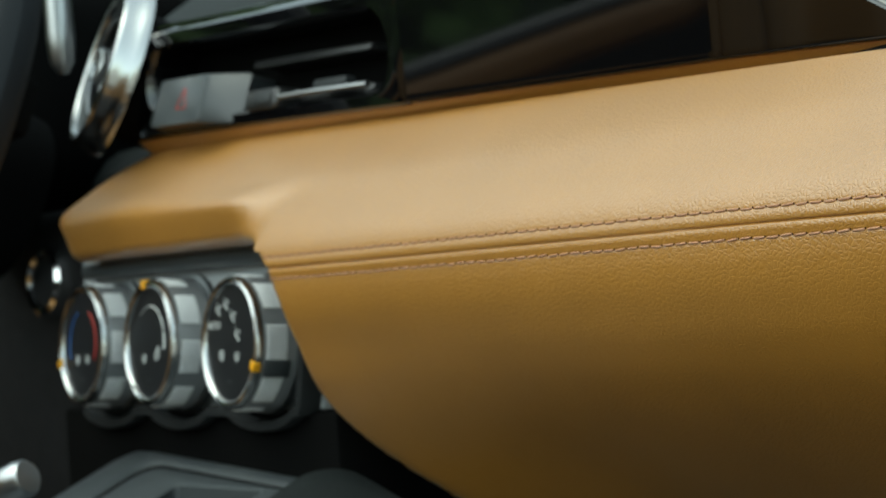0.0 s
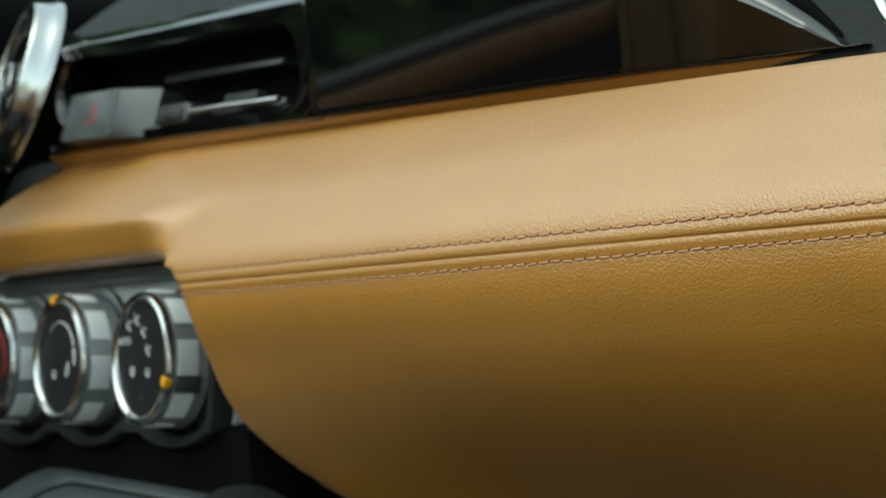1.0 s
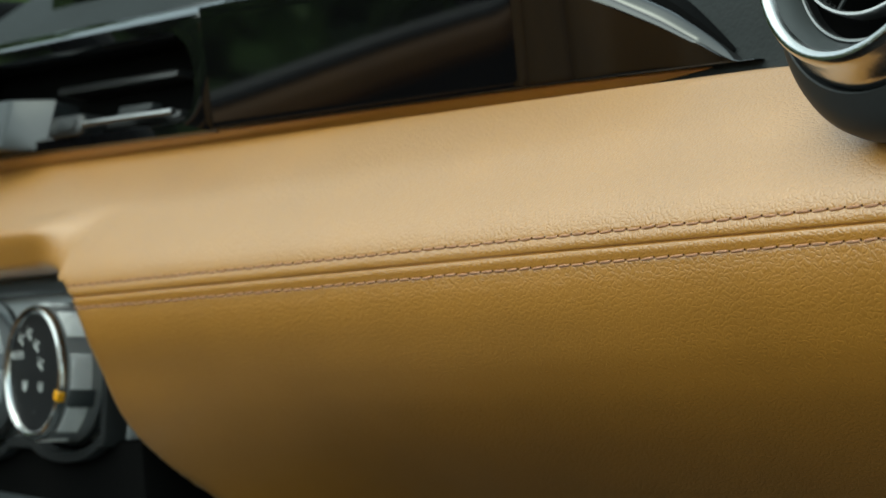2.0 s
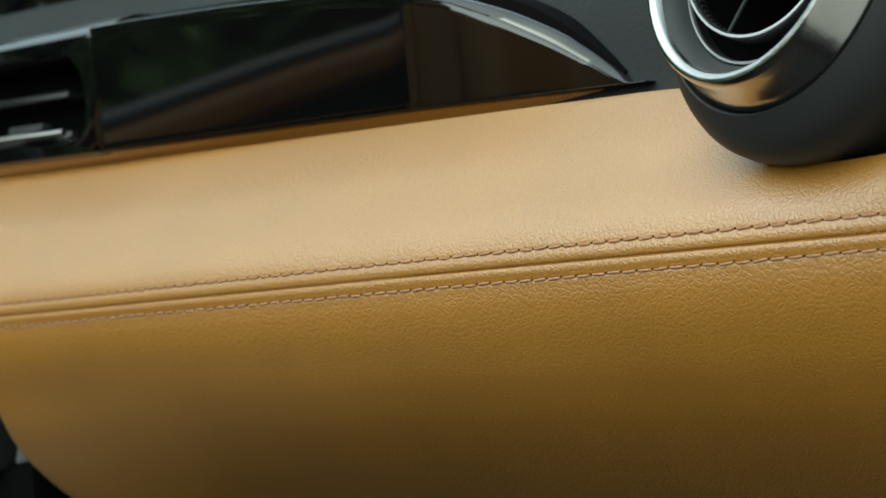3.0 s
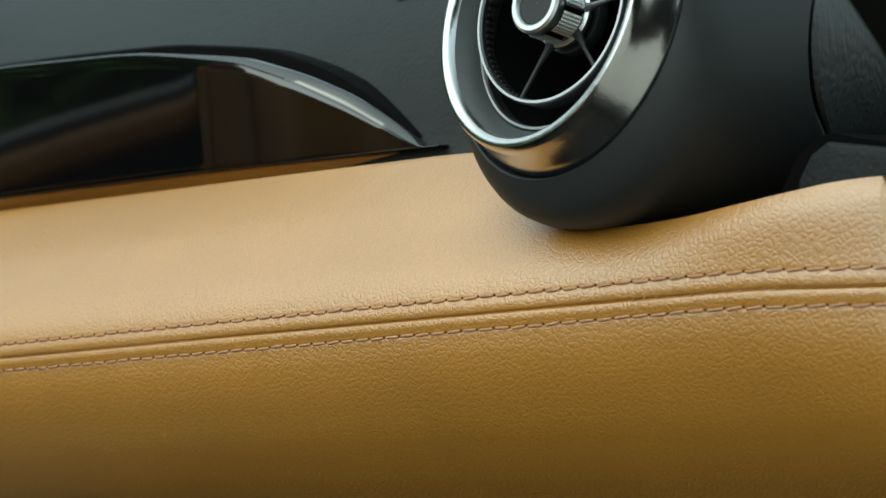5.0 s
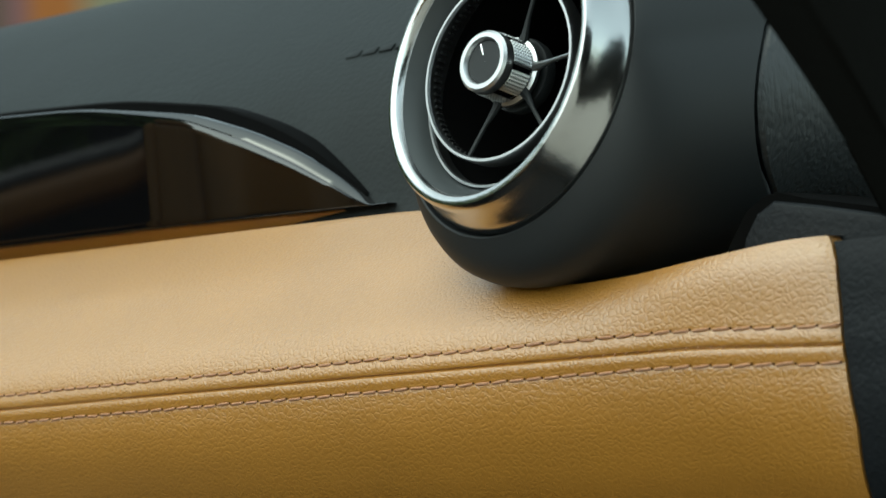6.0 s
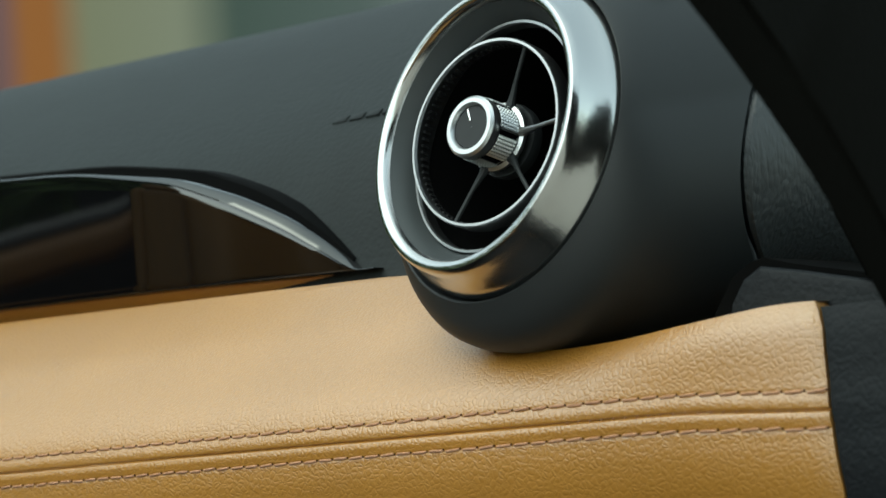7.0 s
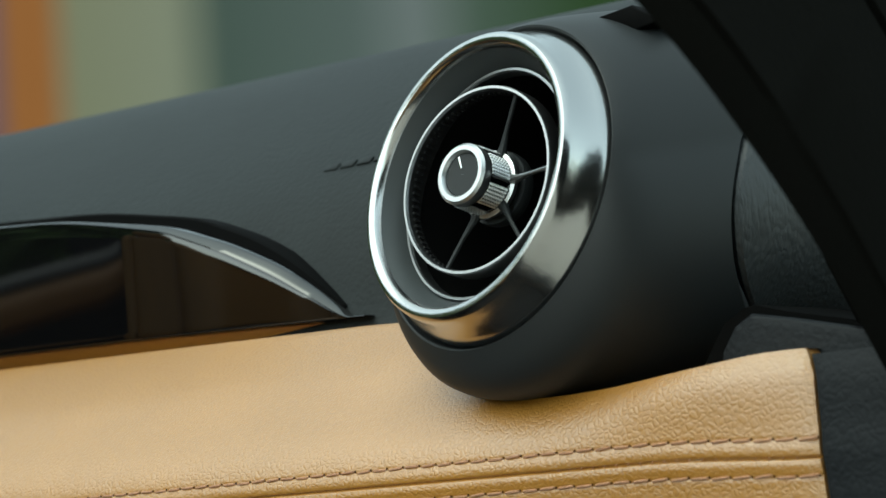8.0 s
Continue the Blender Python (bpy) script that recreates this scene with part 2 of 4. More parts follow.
# faint emission in the same colours lifts the screen's brightness
wire(FAR, rp.outputs[0], bsdf(FAR).inputs["Emission Color"])
bsdf(FAR).inputs["Emission Strength"].default_value = 0.05
slab("backdrop", (-16, 8.0, 0.0), (4, 8.1, 4.8), FAR, "blurred orange, cream and green distance beyond the windscreen", "backdrop")

HEDGE = mat("hedge_leaves", (0.075, 0.13, 0.03), 0.7)
vary(HEDGE, (0.075, 0.13, 0.03), 0.6, 4)


def hedge(lo, hi, seed):
    """A screen of many small leaf clumps."""
    rng = np.random.default_rng(seed)
    bm = bmesh.new()
    lo, hi = np.array(lo), np.array(hi)
    n = 20000
    for _ in range(n):
        p = lo + (hi - lo) * rng.random(3)
        a, b = rng.normal(size=3), rng.normal(size=3)
        a = Vector(a).normalized() * 0.16
        b = Vector(b).normalized() * 0.08
        p = Vector(p)
        bm.faces.new([bm.verts.new(q) for q in (p - a, p - b, p + a, p + b)])
    return tagged(part("hedge", bm, HEDGE, smooth=False), "dense green hedge beside the parked car", "hedge", kind="stuff")


hedge((-6.5, -7, 0.0), (-5.0, 3, 3.4), 3)


# ---- dashboard ----
top_z = smooth_table((-1.16, -0.52, -0.492, -0.478, -0.467, -0.453, -0.438, -0.410, -0.385, -0.355, -0.330, -0.31),
                     (0.8865, 0.8705, 0.8685, 0.862, 0.849, 0.8397, 0.8364, 0.8350, 0.8356, 0.8382, 0.8405, 0.8405), 0.010)


foot_z = smooth_table((-1.2, -0.945, -0.930, -0.920, -0.9125, -0.9115, -0.3), (0.8245, 0.8245, 0.8242, 0.8235, 0.8215, 0.665, 0.665), 0.0012)
left_x = smooth_table((0.6728, 0.6977, 0.719, 0.7287, 0.740, 0.7465, 0.7562, 0.7745, 0.794, 0.812, 0.8165, 0.8235),
                      (-0.823, -0.8446, -0.867, -0.8752, -0.8824, -0.8852, -0.8867, -0.8866, -0.8876, -0.8955, -0.902, -0.9115), 0.006)
front_y = smooth_table((0.66, 0.69, 0.71, 0.73, 0.745, 0.76, 0.775, 0.79, 0.80, 0.811, 0.817, 0.8225, 0.829, 0.836, 0.852, 0.872, 0.90),
                       (0.700, 0.655, 0.622, 0.592, 0.572, 0.5565, 0.546, 0.5398, 0.5378, 0.538, 0.5388, 0.5405, 0.5455, 0.5525, 0.570, 0.600, 0.640), 0.006)
hood_y = smooth_table((0.82, 0.83, 0.84, 0.8465, 0.850, 0.854, 0.872, 0.90), (0.5600, 0.5558, 0.5532, 0.5526, 0.5548, 0.5605, 0.593, 0.640), 0.003)
SEAM, UPPER, LOWER = 0.8118, 0.8170, 0.8067
seam_lift = smooth_table((-0.92, -0.80, -0.58, -0.40, -0.362, -0.34, -0.318), (-0.0002, 0.0, 0.0006, 0.0006, 0.0006, -0.0006, -0.0019), 0.012)


def ease(k):
    """A smooth step from 0 to 1."""
    k = min(1.0, max(0.0, k))
    return k * k * (3 - 2 * k)


def row_z(x, z):
    """The rows of stitches follow the seam."""
    return z + seam_lift(x)


def end_x(z):
    """The pad's end leans in above the seam."""
    return lerp(z, (0.70, 0.768, 0.788, 0.81, 0.822, 0.833, 0.8385, 0.845), (-0.325, -0.3175, -0.3145, -0.3158, -0.3165, -0.3172, -0.3195, -0.325))


def bend(x, z):
    """Towards its end the pad turns away to the door, along a slanting line."""
    d = x + 0.366 - 0.70 * max(0.0, 0.802 - z) + 0.5 * max(0.0, z - 0.815)
    return 1.5 * d * d if d > 0 else 0.0


def pad_y(x, z):
    """Where the leather's face stands at x and z: the puffed seam lies along it."""
    k = ease((x + 0.955) / 0.05)
    # above the hood's edge the two surfaces flow into each other over a longer way
    far = ease((x + 1.06) / 0.20)
    k += (far - k) * ease((z - 0.843) / 0.012)
    # beside the vent the fold climbs to the pad's top corner
    zf = z - 0.015 * ease((x + 0.42) / 0.085) * ease((z - 0.811) / 0.024)
    y = hood_y(z) * (1 - k) + front_y(zf) * k if k < 1 else front_y(zf)
    y += bend(x, z)
    # the lower part hangs more upright towards the console
    if z < 0.78 and y > 0.546:
        y += (0.546 - y) * 0.42 * ease((-0.70 - x) / 0.17)
    if x > -0.95:
        up, low = row_z(x, UPPER), row_z(x, LOWER)
        y += 0.00022 * (math.exp(-((z - up) / 0.0006) ** 2) + math.exp(-((z - low) / 0.0006) ** 2))
        z -= seam_lift(x)
        y += 0.0012 * math.exp(-((z - SEAM) / 0.00036) ** 2)
        y -= 0.00042 * (math.exp(-((z - SEAM - 0.0024) / 0.0019) ** 2) + math.exp(-((z - SEAM + 0.0021) / 0.0016) ** 2))
        z += seam_lift(x)
    # the hollow beside the side vent
    y += 0.008 * math.exp(-(((x + 0.462) / 0.022) ** 2 + ((z - 0.853) / 0.016) ** 2))
    return y


left_end = smooth_table((0.82, 0.84, 0.858, 0.871, 0.880, 0.8875), (-0.004, -0.006, -0.020, -0.025, -0.018, -0.002), 0.004)


DASH = thing("dashboard", (-0.9, 0.70, 0.80), "dark grey dashboard with tan leather pad and gloss black trim", "dashboard")


def leather_pad():
    xs = list(np.concatenate([np.linspace(-1.140, -0.96, 38), np.linspace(-0.955, -0.872, 70), np.linspace(-0.868, -0.45, 60), np.linspace(-0.445, -0.3155, 36)]))
    zs = list(np.concatenate([np.linspace(0.665, 0.800, 34), np.linspace(0.8015, 0.8090, 24), np.linspace(0.8092, 0.8118, 22), np.linspace(0.8121, 0.8225, 26), np.linspace(0.8245, 0.8465, 16), np.linspace(0.849, 0.888, 20)]))
    bm, rows = bmesh.new(), []
    for i, x in enumerate(xs):
        lo, hi = foot_z(x), top_z(x)
        # rolled ends of the pad
        e = min(1.0, (x + 1.140) / 0.022)
        out = ease((-1.06 - x) / 0.08)
        roll = 0.016 * (1 - math.sqrt(max(0, 1 - (1 - e) ** 2)))
        r = min(1.0, (-0.3155 - x) / 0.0022)
        roll += 0.0008 * (1 - math.sqrt(max(0, 1 - (1 - r) ** 2)))
        col = []
        for z in zs:
            zz = min(max(z, lo), hi)
            xx = max(x, left_x(zz)) if -0.9135 < x < -0.80 else x
            xx = xx + (end_x(zz) + 0.3155) * ((x + 0.39) / 0.0745) ** 2 if x > -0.39 else xx
            xx += out * left_end(zz)
            y = pad_y(xx, zz) + roll
            f = max(0, 1 - (xx - left_x(zz)) / 0.006) if x > -0.9135 and zz < 0.82 else 0
            y += 0.003 * (1 - math.sqrt(max(0, 1 - f * f)))
            # the rolled lower edge
            d = max(0, 1 - (zz - lo) / 0.006)
            y += 0.006 * (1 - math.sqrt(max(0, 1 - d * d)))
            col.append(Vector((xx, y, zz)))
        first = Vector((col[0].x, col[0].y + 0.03, lo + 0.004))
        # at the trim's tip the leather runs on to the skin
        on = ease((x + 0.575) / 0.03)
        last = Vector((x, col[-1].y + 0.012 + 0.012 * on, hi - 0.005 + 0.0045 * on))
        rows.append([first] + col + [last])
    for x, k in ((rows[0][0].x, 0), (rows[-1][0].x, -1)):
        end = [p + Vector((0, 0.03, 0)) for p in rows[k]]
        rows.insert(0, end) if k == 0 else rows.append(end)
    grid(bm, rows)
    bmesh.ops.remove_doubles(bm, verts=bm.verts[:], dist=2e-5)
    body = part("leather_pad", bm, LEATHER, DASH, "tan leather pad with a double-stitched seam")
    body.matrix_parent_inverse = DASH.matrix_world.inverted()
    # stitches: slanted loops of thread, one mesh shared by all
    me = hole = None
    for row, z in (("u", UPPER), ("l", LOWER)):
        x = -0.8952 if row == "u" else -0.8888
        while x < -0.3185:
            if me is None:
                sb = bmesh.new()
                tube(sb, [(-0.0030, 0.0007, -0.0005), (-0.0023, -0.0001, -0.00025), (0.0, -0.00036, 0.0), (0.0023, -0.0001, 0.00025), (0.0031, 0.0007, 0.0006)], [0.00026, 0.00042, 0.00045, 0.00042, 0.00026], 6)
                s = part("stitch", sb, THREAD, body)
                me = s.data
            else:
                s = new("stitch", me)
                s.parent = body
            tilt = 4 + random.uniform(-3, 3)
            turn = math.degrees(math.atan((pad_y(x + 0.002, row_z(x, z)) - pad_y(x - 0.002, row_z(x, z))) / 0.004))
            s.matrix_basis = Matrix.Translation((x, pad_y(x, row_z(x, z)) - 0.0001, row_z(x, z) + random.uniform(-0.0002, 0.0002))) @ pose(0, 0, 0, 0, tilt, turn)
            # needle hole: a tiny disc on the leather, its dark inside painted brown
            if hole is None:
                hb = bmesh.new()
                lathe(hb, [(0.0001, 0.0), (0.00028, 0.00003), (0.00042, 0.0002)], 10, Matrix.Rotation(radians(90), 4, "X"))
                hl = part("needle_hole", hb, HOLE, body)
                hole = hl.data
            else:
                hl = new("needle_hole", hole)
                hl.parent = body
            xh = x + 0.00335
            hl.matrix_basis = Matrix.Translation((xh, pad_y(xh, row_z(xh, z) + 0.0002) - 0.00012, row_z(xh, z) + 0.0002)) @ pose(0, 0, 0, 0, 0, turn)
            x += 0.0067
    # short hidden stitches that show in the seam near the pad's end
    me = None
    x = -0.402
    while x < -0.320:
        if me is None:
            sb = bmesh.new()
            tube(sb, [(-0.0003, 0.0004, -0.0009), (0.0, -0.0001, 0.0), (0.0003, 0.0004, 0.0009)], 0.00016, 5)
            s = part("seam_thread", sb, THREAD, body)
            me = s.data
        else:
            s = new("seam_thread", me)
            s.parent = body
        z = SEAM + seam_lift(x)
        s.matrix_basis = Matrix.Translation((x, pad_y(x, z + 0.0012) + 0.0001, z)) @ pose(0, 0, 0, 0, random.uniform(-12, 12), 0)
        x += 0.0042
    return body


leather_pad()


def hang(ob, parent):
    """Parents ob, built at its place in the world, to a thing."""
    ob.parent = parent
    ob.matrix_parent_inverse = parent.matrix_world.inverted()
    return ob


def upper_pad():
    prof = [(0.606, -0.012), (0.616, -0.004), (0.622, 0.008), (0.628, 0.028), (0.640, 0.050), (0.660, 0.070), (0.70, 0.098), (0.75, 0.128), (0.79, 0.146), (0.82, 0.152), (0.86, 0.150), (1.0, 0.12), (1.04, 0.05)]
    ys = np.array([p[0] for p in prof])
    zs = np.array([p[1] for p in prof])
    tt = np.linspace(0, len(prof) - 1, 60)
    fy, fz = smooth_table(range(len(prof)), ys, 0.8), smooth_table(range(len(prof)), zs, 0.8)
    rows = []
    for x in list(np.linspace(-1.25, -0.8862, 20)) + list(np.linspace(-0.886, -0.385, 45)):
        base = lerp(x, (-1.16, -0.40), (0.886, 0.868))
        row = [Vector((x, fy(t), base + fz(t))) for t in tt]
        # behind the centre vent the skin starts above the frame
        rows.append([p if x > -0.8861 or p.z > 0.950 else Vector((x, 0.6535, 0.950)) for p in row])
    bm = bmesh.new()
    grid(bm, rows)
    bmesh.ops.remove_doubles(bm, verts=bm.verts[:], dist=2e-5)
    ob = hang(part("upper_skin", bm, VINYL, label="dark grey grained vinyl top"), DASH)
    # pressed lettering that cannot be read: plain bars
    bm = bmesh.new()
    for k in range(5):
        x = -0.5975 + k * 0.0088
        box(bm, (x, -0.0021, -0.0004), (x + 0.0068, 0.0021, 0.0004), 0.0002)
    for v in bm.verts:
        v.co = Matrix.Translation((0, 0.6618, 0.9428)) @ pose(0, 0, 0, 39) @ v.co
    part("embossed_bars", bm, PRINT, ob)
    return ob


upper_pad()

wing_top = smooth_table((-1.0, -0.883, -0.837, -0.76, -0.682, -0.633, -0.605, -0.583, -0.563, -0.543), (0.944, 0.944, 0.9425, 0.938, 0.932, 0.925, 0.9145, 0.9035, 0.890, 0.874), 0.010)


def wing_edge(x):
    """The upper edge of the lacquered trim."""
    return max(wing_top(x) - lerp(x, (-0.70, -0.64), (0.0012, 0.0030)), top_z(x) + 0.0057)


def gloss_wing():
    bm, rows = bmesh.new(), []
    ramp = smooth_table((-0.89, -0.70, -0.66, -0.62, -0.590, -0.570, -0.545), (0.0005, 0.0007, 0.0014, 0.0031, 0.0046, 0.0042, 0.0010), 0.012)
    for x in list(np.linspace(-0.8652, -0.66, 36)) + list(np.linspace(-0.655, -0.5415, 46)):
        lo, hi = top_z(x) + 0.0052, wing_edge(x)
        h = hi - lo
        r = min(ramp(x), h * 0.45)
        # the trim sinks back into the skin towards its tip
        y0 = 0.6040 + 0.011 * ease((x + 0.66) / 0.118)
        back = 0.0055 * min(1.0, r / 0.0040)
        e = min(0.0008, h * 0.2)
        # underside, rounded lower edge, then a face that leans a little forward
        col = [(y0 + 0.012, lo + e * 0.4), (y0 + 0.0035, lo), (y0 + 0.001, lo + e * 0.1), (y0 + 0.0002, lo + e * 0.5), (y0, lo + e)]
        flat = h - r - e
        for f in np.linspace(0.06, 0.97, 12):
            # leaning face
            col.append((y0 - 0.075 * flat * f, lo + e + flat * f))
        y1 = y0 - 0.075 * flat
        # polished ramp along the top edge, widest towards the tip
        col += [(y1 + 0.0002, hi - r), (y1 + 0.0010, hi - r + 0.0003 * r / 0.007), (y1 + 0.2 * back, hi - r * 0.86), (y1 + 0.48 * back, hi - r * 0.52), (y1 + 0.76 * back, hi - r * 0.20), (y1 + 0.92 * back, hi - r * 0.04), (y1 + back, hi), (0.630, hi - 0.001)]
        rows.append([Vector((x, y, z)) for y, z in col])
    rows.insert(0, [Vector((p.x - 0.0006, p.y + 0.0008, p.z)) for p in rows[0]])
    rows.append([Vector((p.x + 0.001, max(p.y, 0.625), p.z)) for p in rows[-1]])
    grid(bm, rows)
    # near-black strip behind the top edge, drawn for the shaded gap there
    gap_shade, srows = bmesh.new(), []
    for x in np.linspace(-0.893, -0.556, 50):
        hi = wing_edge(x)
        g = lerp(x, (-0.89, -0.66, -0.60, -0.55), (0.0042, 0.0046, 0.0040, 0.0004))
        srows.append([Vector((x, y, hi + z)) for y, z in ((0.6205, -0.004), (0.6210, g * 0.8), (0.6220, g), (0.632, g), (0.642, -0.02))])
    grid(gap_shade, srows)
    hang(part("edge_seal", gap_shade, SHADE_BLACK), DASH)
    # tan piping in the shade under the lacquer
    lip, lrows = bmesh.new(), []
    for x in np.linspace(-1.140, -0.552, 70):
        lo = top_z(x)
        sink = 0.013 * ease((x + 0.66) / 0.118)
        lrows.append([Vector((x, y + sink, lo + z)) for y, z in ((0.622, -0.006), (0.6185, -0.0040), (0.6150, -0.0012), (0.6118, 0.0014), (0.6095, 0.0036), (0.6085, 0.0050), (0.6095, 0.0058), (0.620, 0.0060))])
    grid(lip, lrows)
    hang(part("leather_piping", lip, LEATHER, label="tan leather piping"), DASH)
    return hang(part("trim_wing", bm, GLOSS, label="gloss black lacquered wing-shaped trim"), DASH)


gloss_wing()


def centre_vent():
    """The middle air outlet: a gloss frame with a rounded recess, a hazard switch, blades and a slider."""
    ob = thing("centre_air_vent", (-1.01, 0.62, 0.91), "gloss black centre air vent with hazard switch and silver slider", "air vent")
    to = lambda u, v, w: Vector((-1.009 + u, 0.613 + w + 0.36 * v, 0.9160 + v - 0.13 * w - 0.03 * u))
    upright = lambda u, v, w: Vector((-1.009 + u, 0.6035 + w - 0.03 * v, 0.9160 + v - 0.03 * u))
    bm = bmesh.new()
    rows = []
    for w, h, r, d in ((0.246, 0.060, 0.004, 0.05), (0.246, 0.060, 0.004, 0.003), (0.2455, 0.0590, 0.004, 0.0008), (0.2435, 0.0570, 0.004, 0.0), (0.220, 0.0455, 0.020, 0.0003), (0.2165, 0.0425, 0.019, 0.0022), (0.214, 0.040, 0.018, 0.006), (0.210, 0.036, 0.0165, 0.03)):
        rows.append([upright(u + 0.010, v * (0.92 if v < 0 else 1.0) - 0.0005, d) for u, v in rounded(w + 0.020, h, r, 10)])
    grid(bm, rows, close_v=True)
    hang(part("frame", bm, GLOSS), ob)
    # bevel that runs back from the frame's top edge
    bm = bmesh.new()
    grid(bm, [[upright(u, v, w) for v, w in ((0.0270, 0.0002), (0.0280, 0.0006), (0.0295, 0.0020), (0.0340, 0.0090), (0.0365, 0.0180), (0.0368, 0.0300))] for u in np.linspace(-0.123, 0.152, 24)])
    hang(part("top_bevel", bm, GLOSS), ob)
    # back of the recess, its darkness painted in near-black
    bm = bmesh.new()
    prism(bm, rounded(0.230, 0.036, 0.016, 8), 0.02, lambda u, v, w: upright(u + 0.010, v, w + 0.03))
    hang(part("duct", bm, SHADE_BLACK), ob)
    for v, d in ((0.005, 0.003), (-0.014, 0.010)):
        bm = bmesh.new()
        prism(bm, rounded(0.112, 0.0036, 0.0016, 4), 0.022, lambda u, vv, w: to(u + 0.040, vv + v, w + d), 0.0012)
        hang(part("blade", bm, TRIM), ob)
    # slider: a rounded grip with a stem and a bar
    bm = bmesh.new()
    prism(bm, rounded(0.034, 0.0115, 0.0055, 6), 0.014, lambda u, v, w: to(u + 0.011, v - 0.0155, w - 0.003), 0.0025)
    s = hang(part("slider", bm, TRIM), ob)
    bm = bmesh.new()
    prism(bm, rounded(0.018, 0.0068, 0.003, 6), 0.003, lambda u, v, w: to(u + 0.013, v - 0.0152, w - 0.0042), 0.0008)
    hang(part("grip", bm, SATIN), s)
    bm = bmesh.new()
    tube(bm, [to(0.028, -0.0158, -0.002), to(0.060, -0.0155, -0.002), to(0.104, -0.0150, 0.001)], 0.0017, 8)
    hang(part("bar", bm, SILVER, label="thin silver bar"), ob)
    bm = bmesh.new()
    prism(bm, rounded(0.030, 0.004, 0.0015, 3), 0.006, lambda u, v, w: to(u + 0.066, v - 0.0105, w + 0.002), 0.0008)
    hang(part("stop", bm, SATIN), ob)
    # hazard switch: a proud block with a sloped side
    face = [(-0.0275, -0.0120), (-0.0255, -0.0135), (0.0150, -0.0135), (0.0165, -0.0120), (0.0165, 0.0105), (0.0150, 0.0120), (-0.0258, 0.0120), (-0.0275, 0.0105)]
    bm, rows = bmesh.new(), []
    for g, d in ((-0.004, 0.028), (0.0, 0.0035), (0.0035, 0.0025), (0.0010, -0.0100), (0.0004, -0.0114), (-0.0012, -0.0120)):
        rows.append([to(u * 1.14 - 0.0555 + ((g + 0.019 * min(1.0, max(0.0, (d + 0.0100) / 0.0125))) if u > 0 else -g * 0.3), v - 0.0115 + (g * 0.2 if v > 0 else -g * 0.2), d) for u, v in face])
    vs = grid(bm, rows, close_v=True)
    bm.faces.new(vs[-1])
    sw = hang(part("hazard_switch", bm, GREY, label="dark grey switch with a red triangle"), ob)
    bm = bmesh.new()
    for a, c in (((-0.0050, -0.005), (0.0050, -0.005)), ((0.0050, -0.005), (0.0, 0.006)), ((0.0, 0.006), (-0.0050, -0.005))):
        tube(bm, [to(a[0] - 0.057, a[1] - 0.0115, -0.0121), to(c[0] - 0.057, c[1] - 0.0115, -0.0121)], 0.0004, 6)
    hang(part("red_triangle", bm, RED), sw)
    return ob


centre_vent()


def display():
    ob = thing("display_screen", (-1.08, 0.71, 0.957), "black glossy display screen standing on the dashboard", "screen")
    to = lambda u, v, w: Vector((-1.08 + u, 0.705 + w + (v + 0.05) * 0.14, 1.012 + v))
    bm = bmesh.new()
    prism(bm, rounded(0.195, 0.115, 0.008, 6), 0.012, to, 0.002)
    hang(part("housing", bm, SATIN), ob)
    bm = bmesh.new()
    prism(bm, rounded(0.187, 0.107, 0.006, 6), 0.002, lambda u, v, w: to(u, v, w - 0.0012), 0.0006)
    hang(part("glass", bm, GLOSS), ob)
    bm = bmesh.new()
    box(bm, (-1.12, 0.709, 0.93), (-1.04, 0.735, 0.97), 0.003)
    hang(part("stand", bm, SATIN), ob)
    return ob


display()


# ---- round side vent ----
def vent_axes(n, spin=0.0):
    return Vector(n).to_track_quat("Z", "Y").to_matrix().to_4x4() @ pose(0, 0, 0, 0, 0, spin)


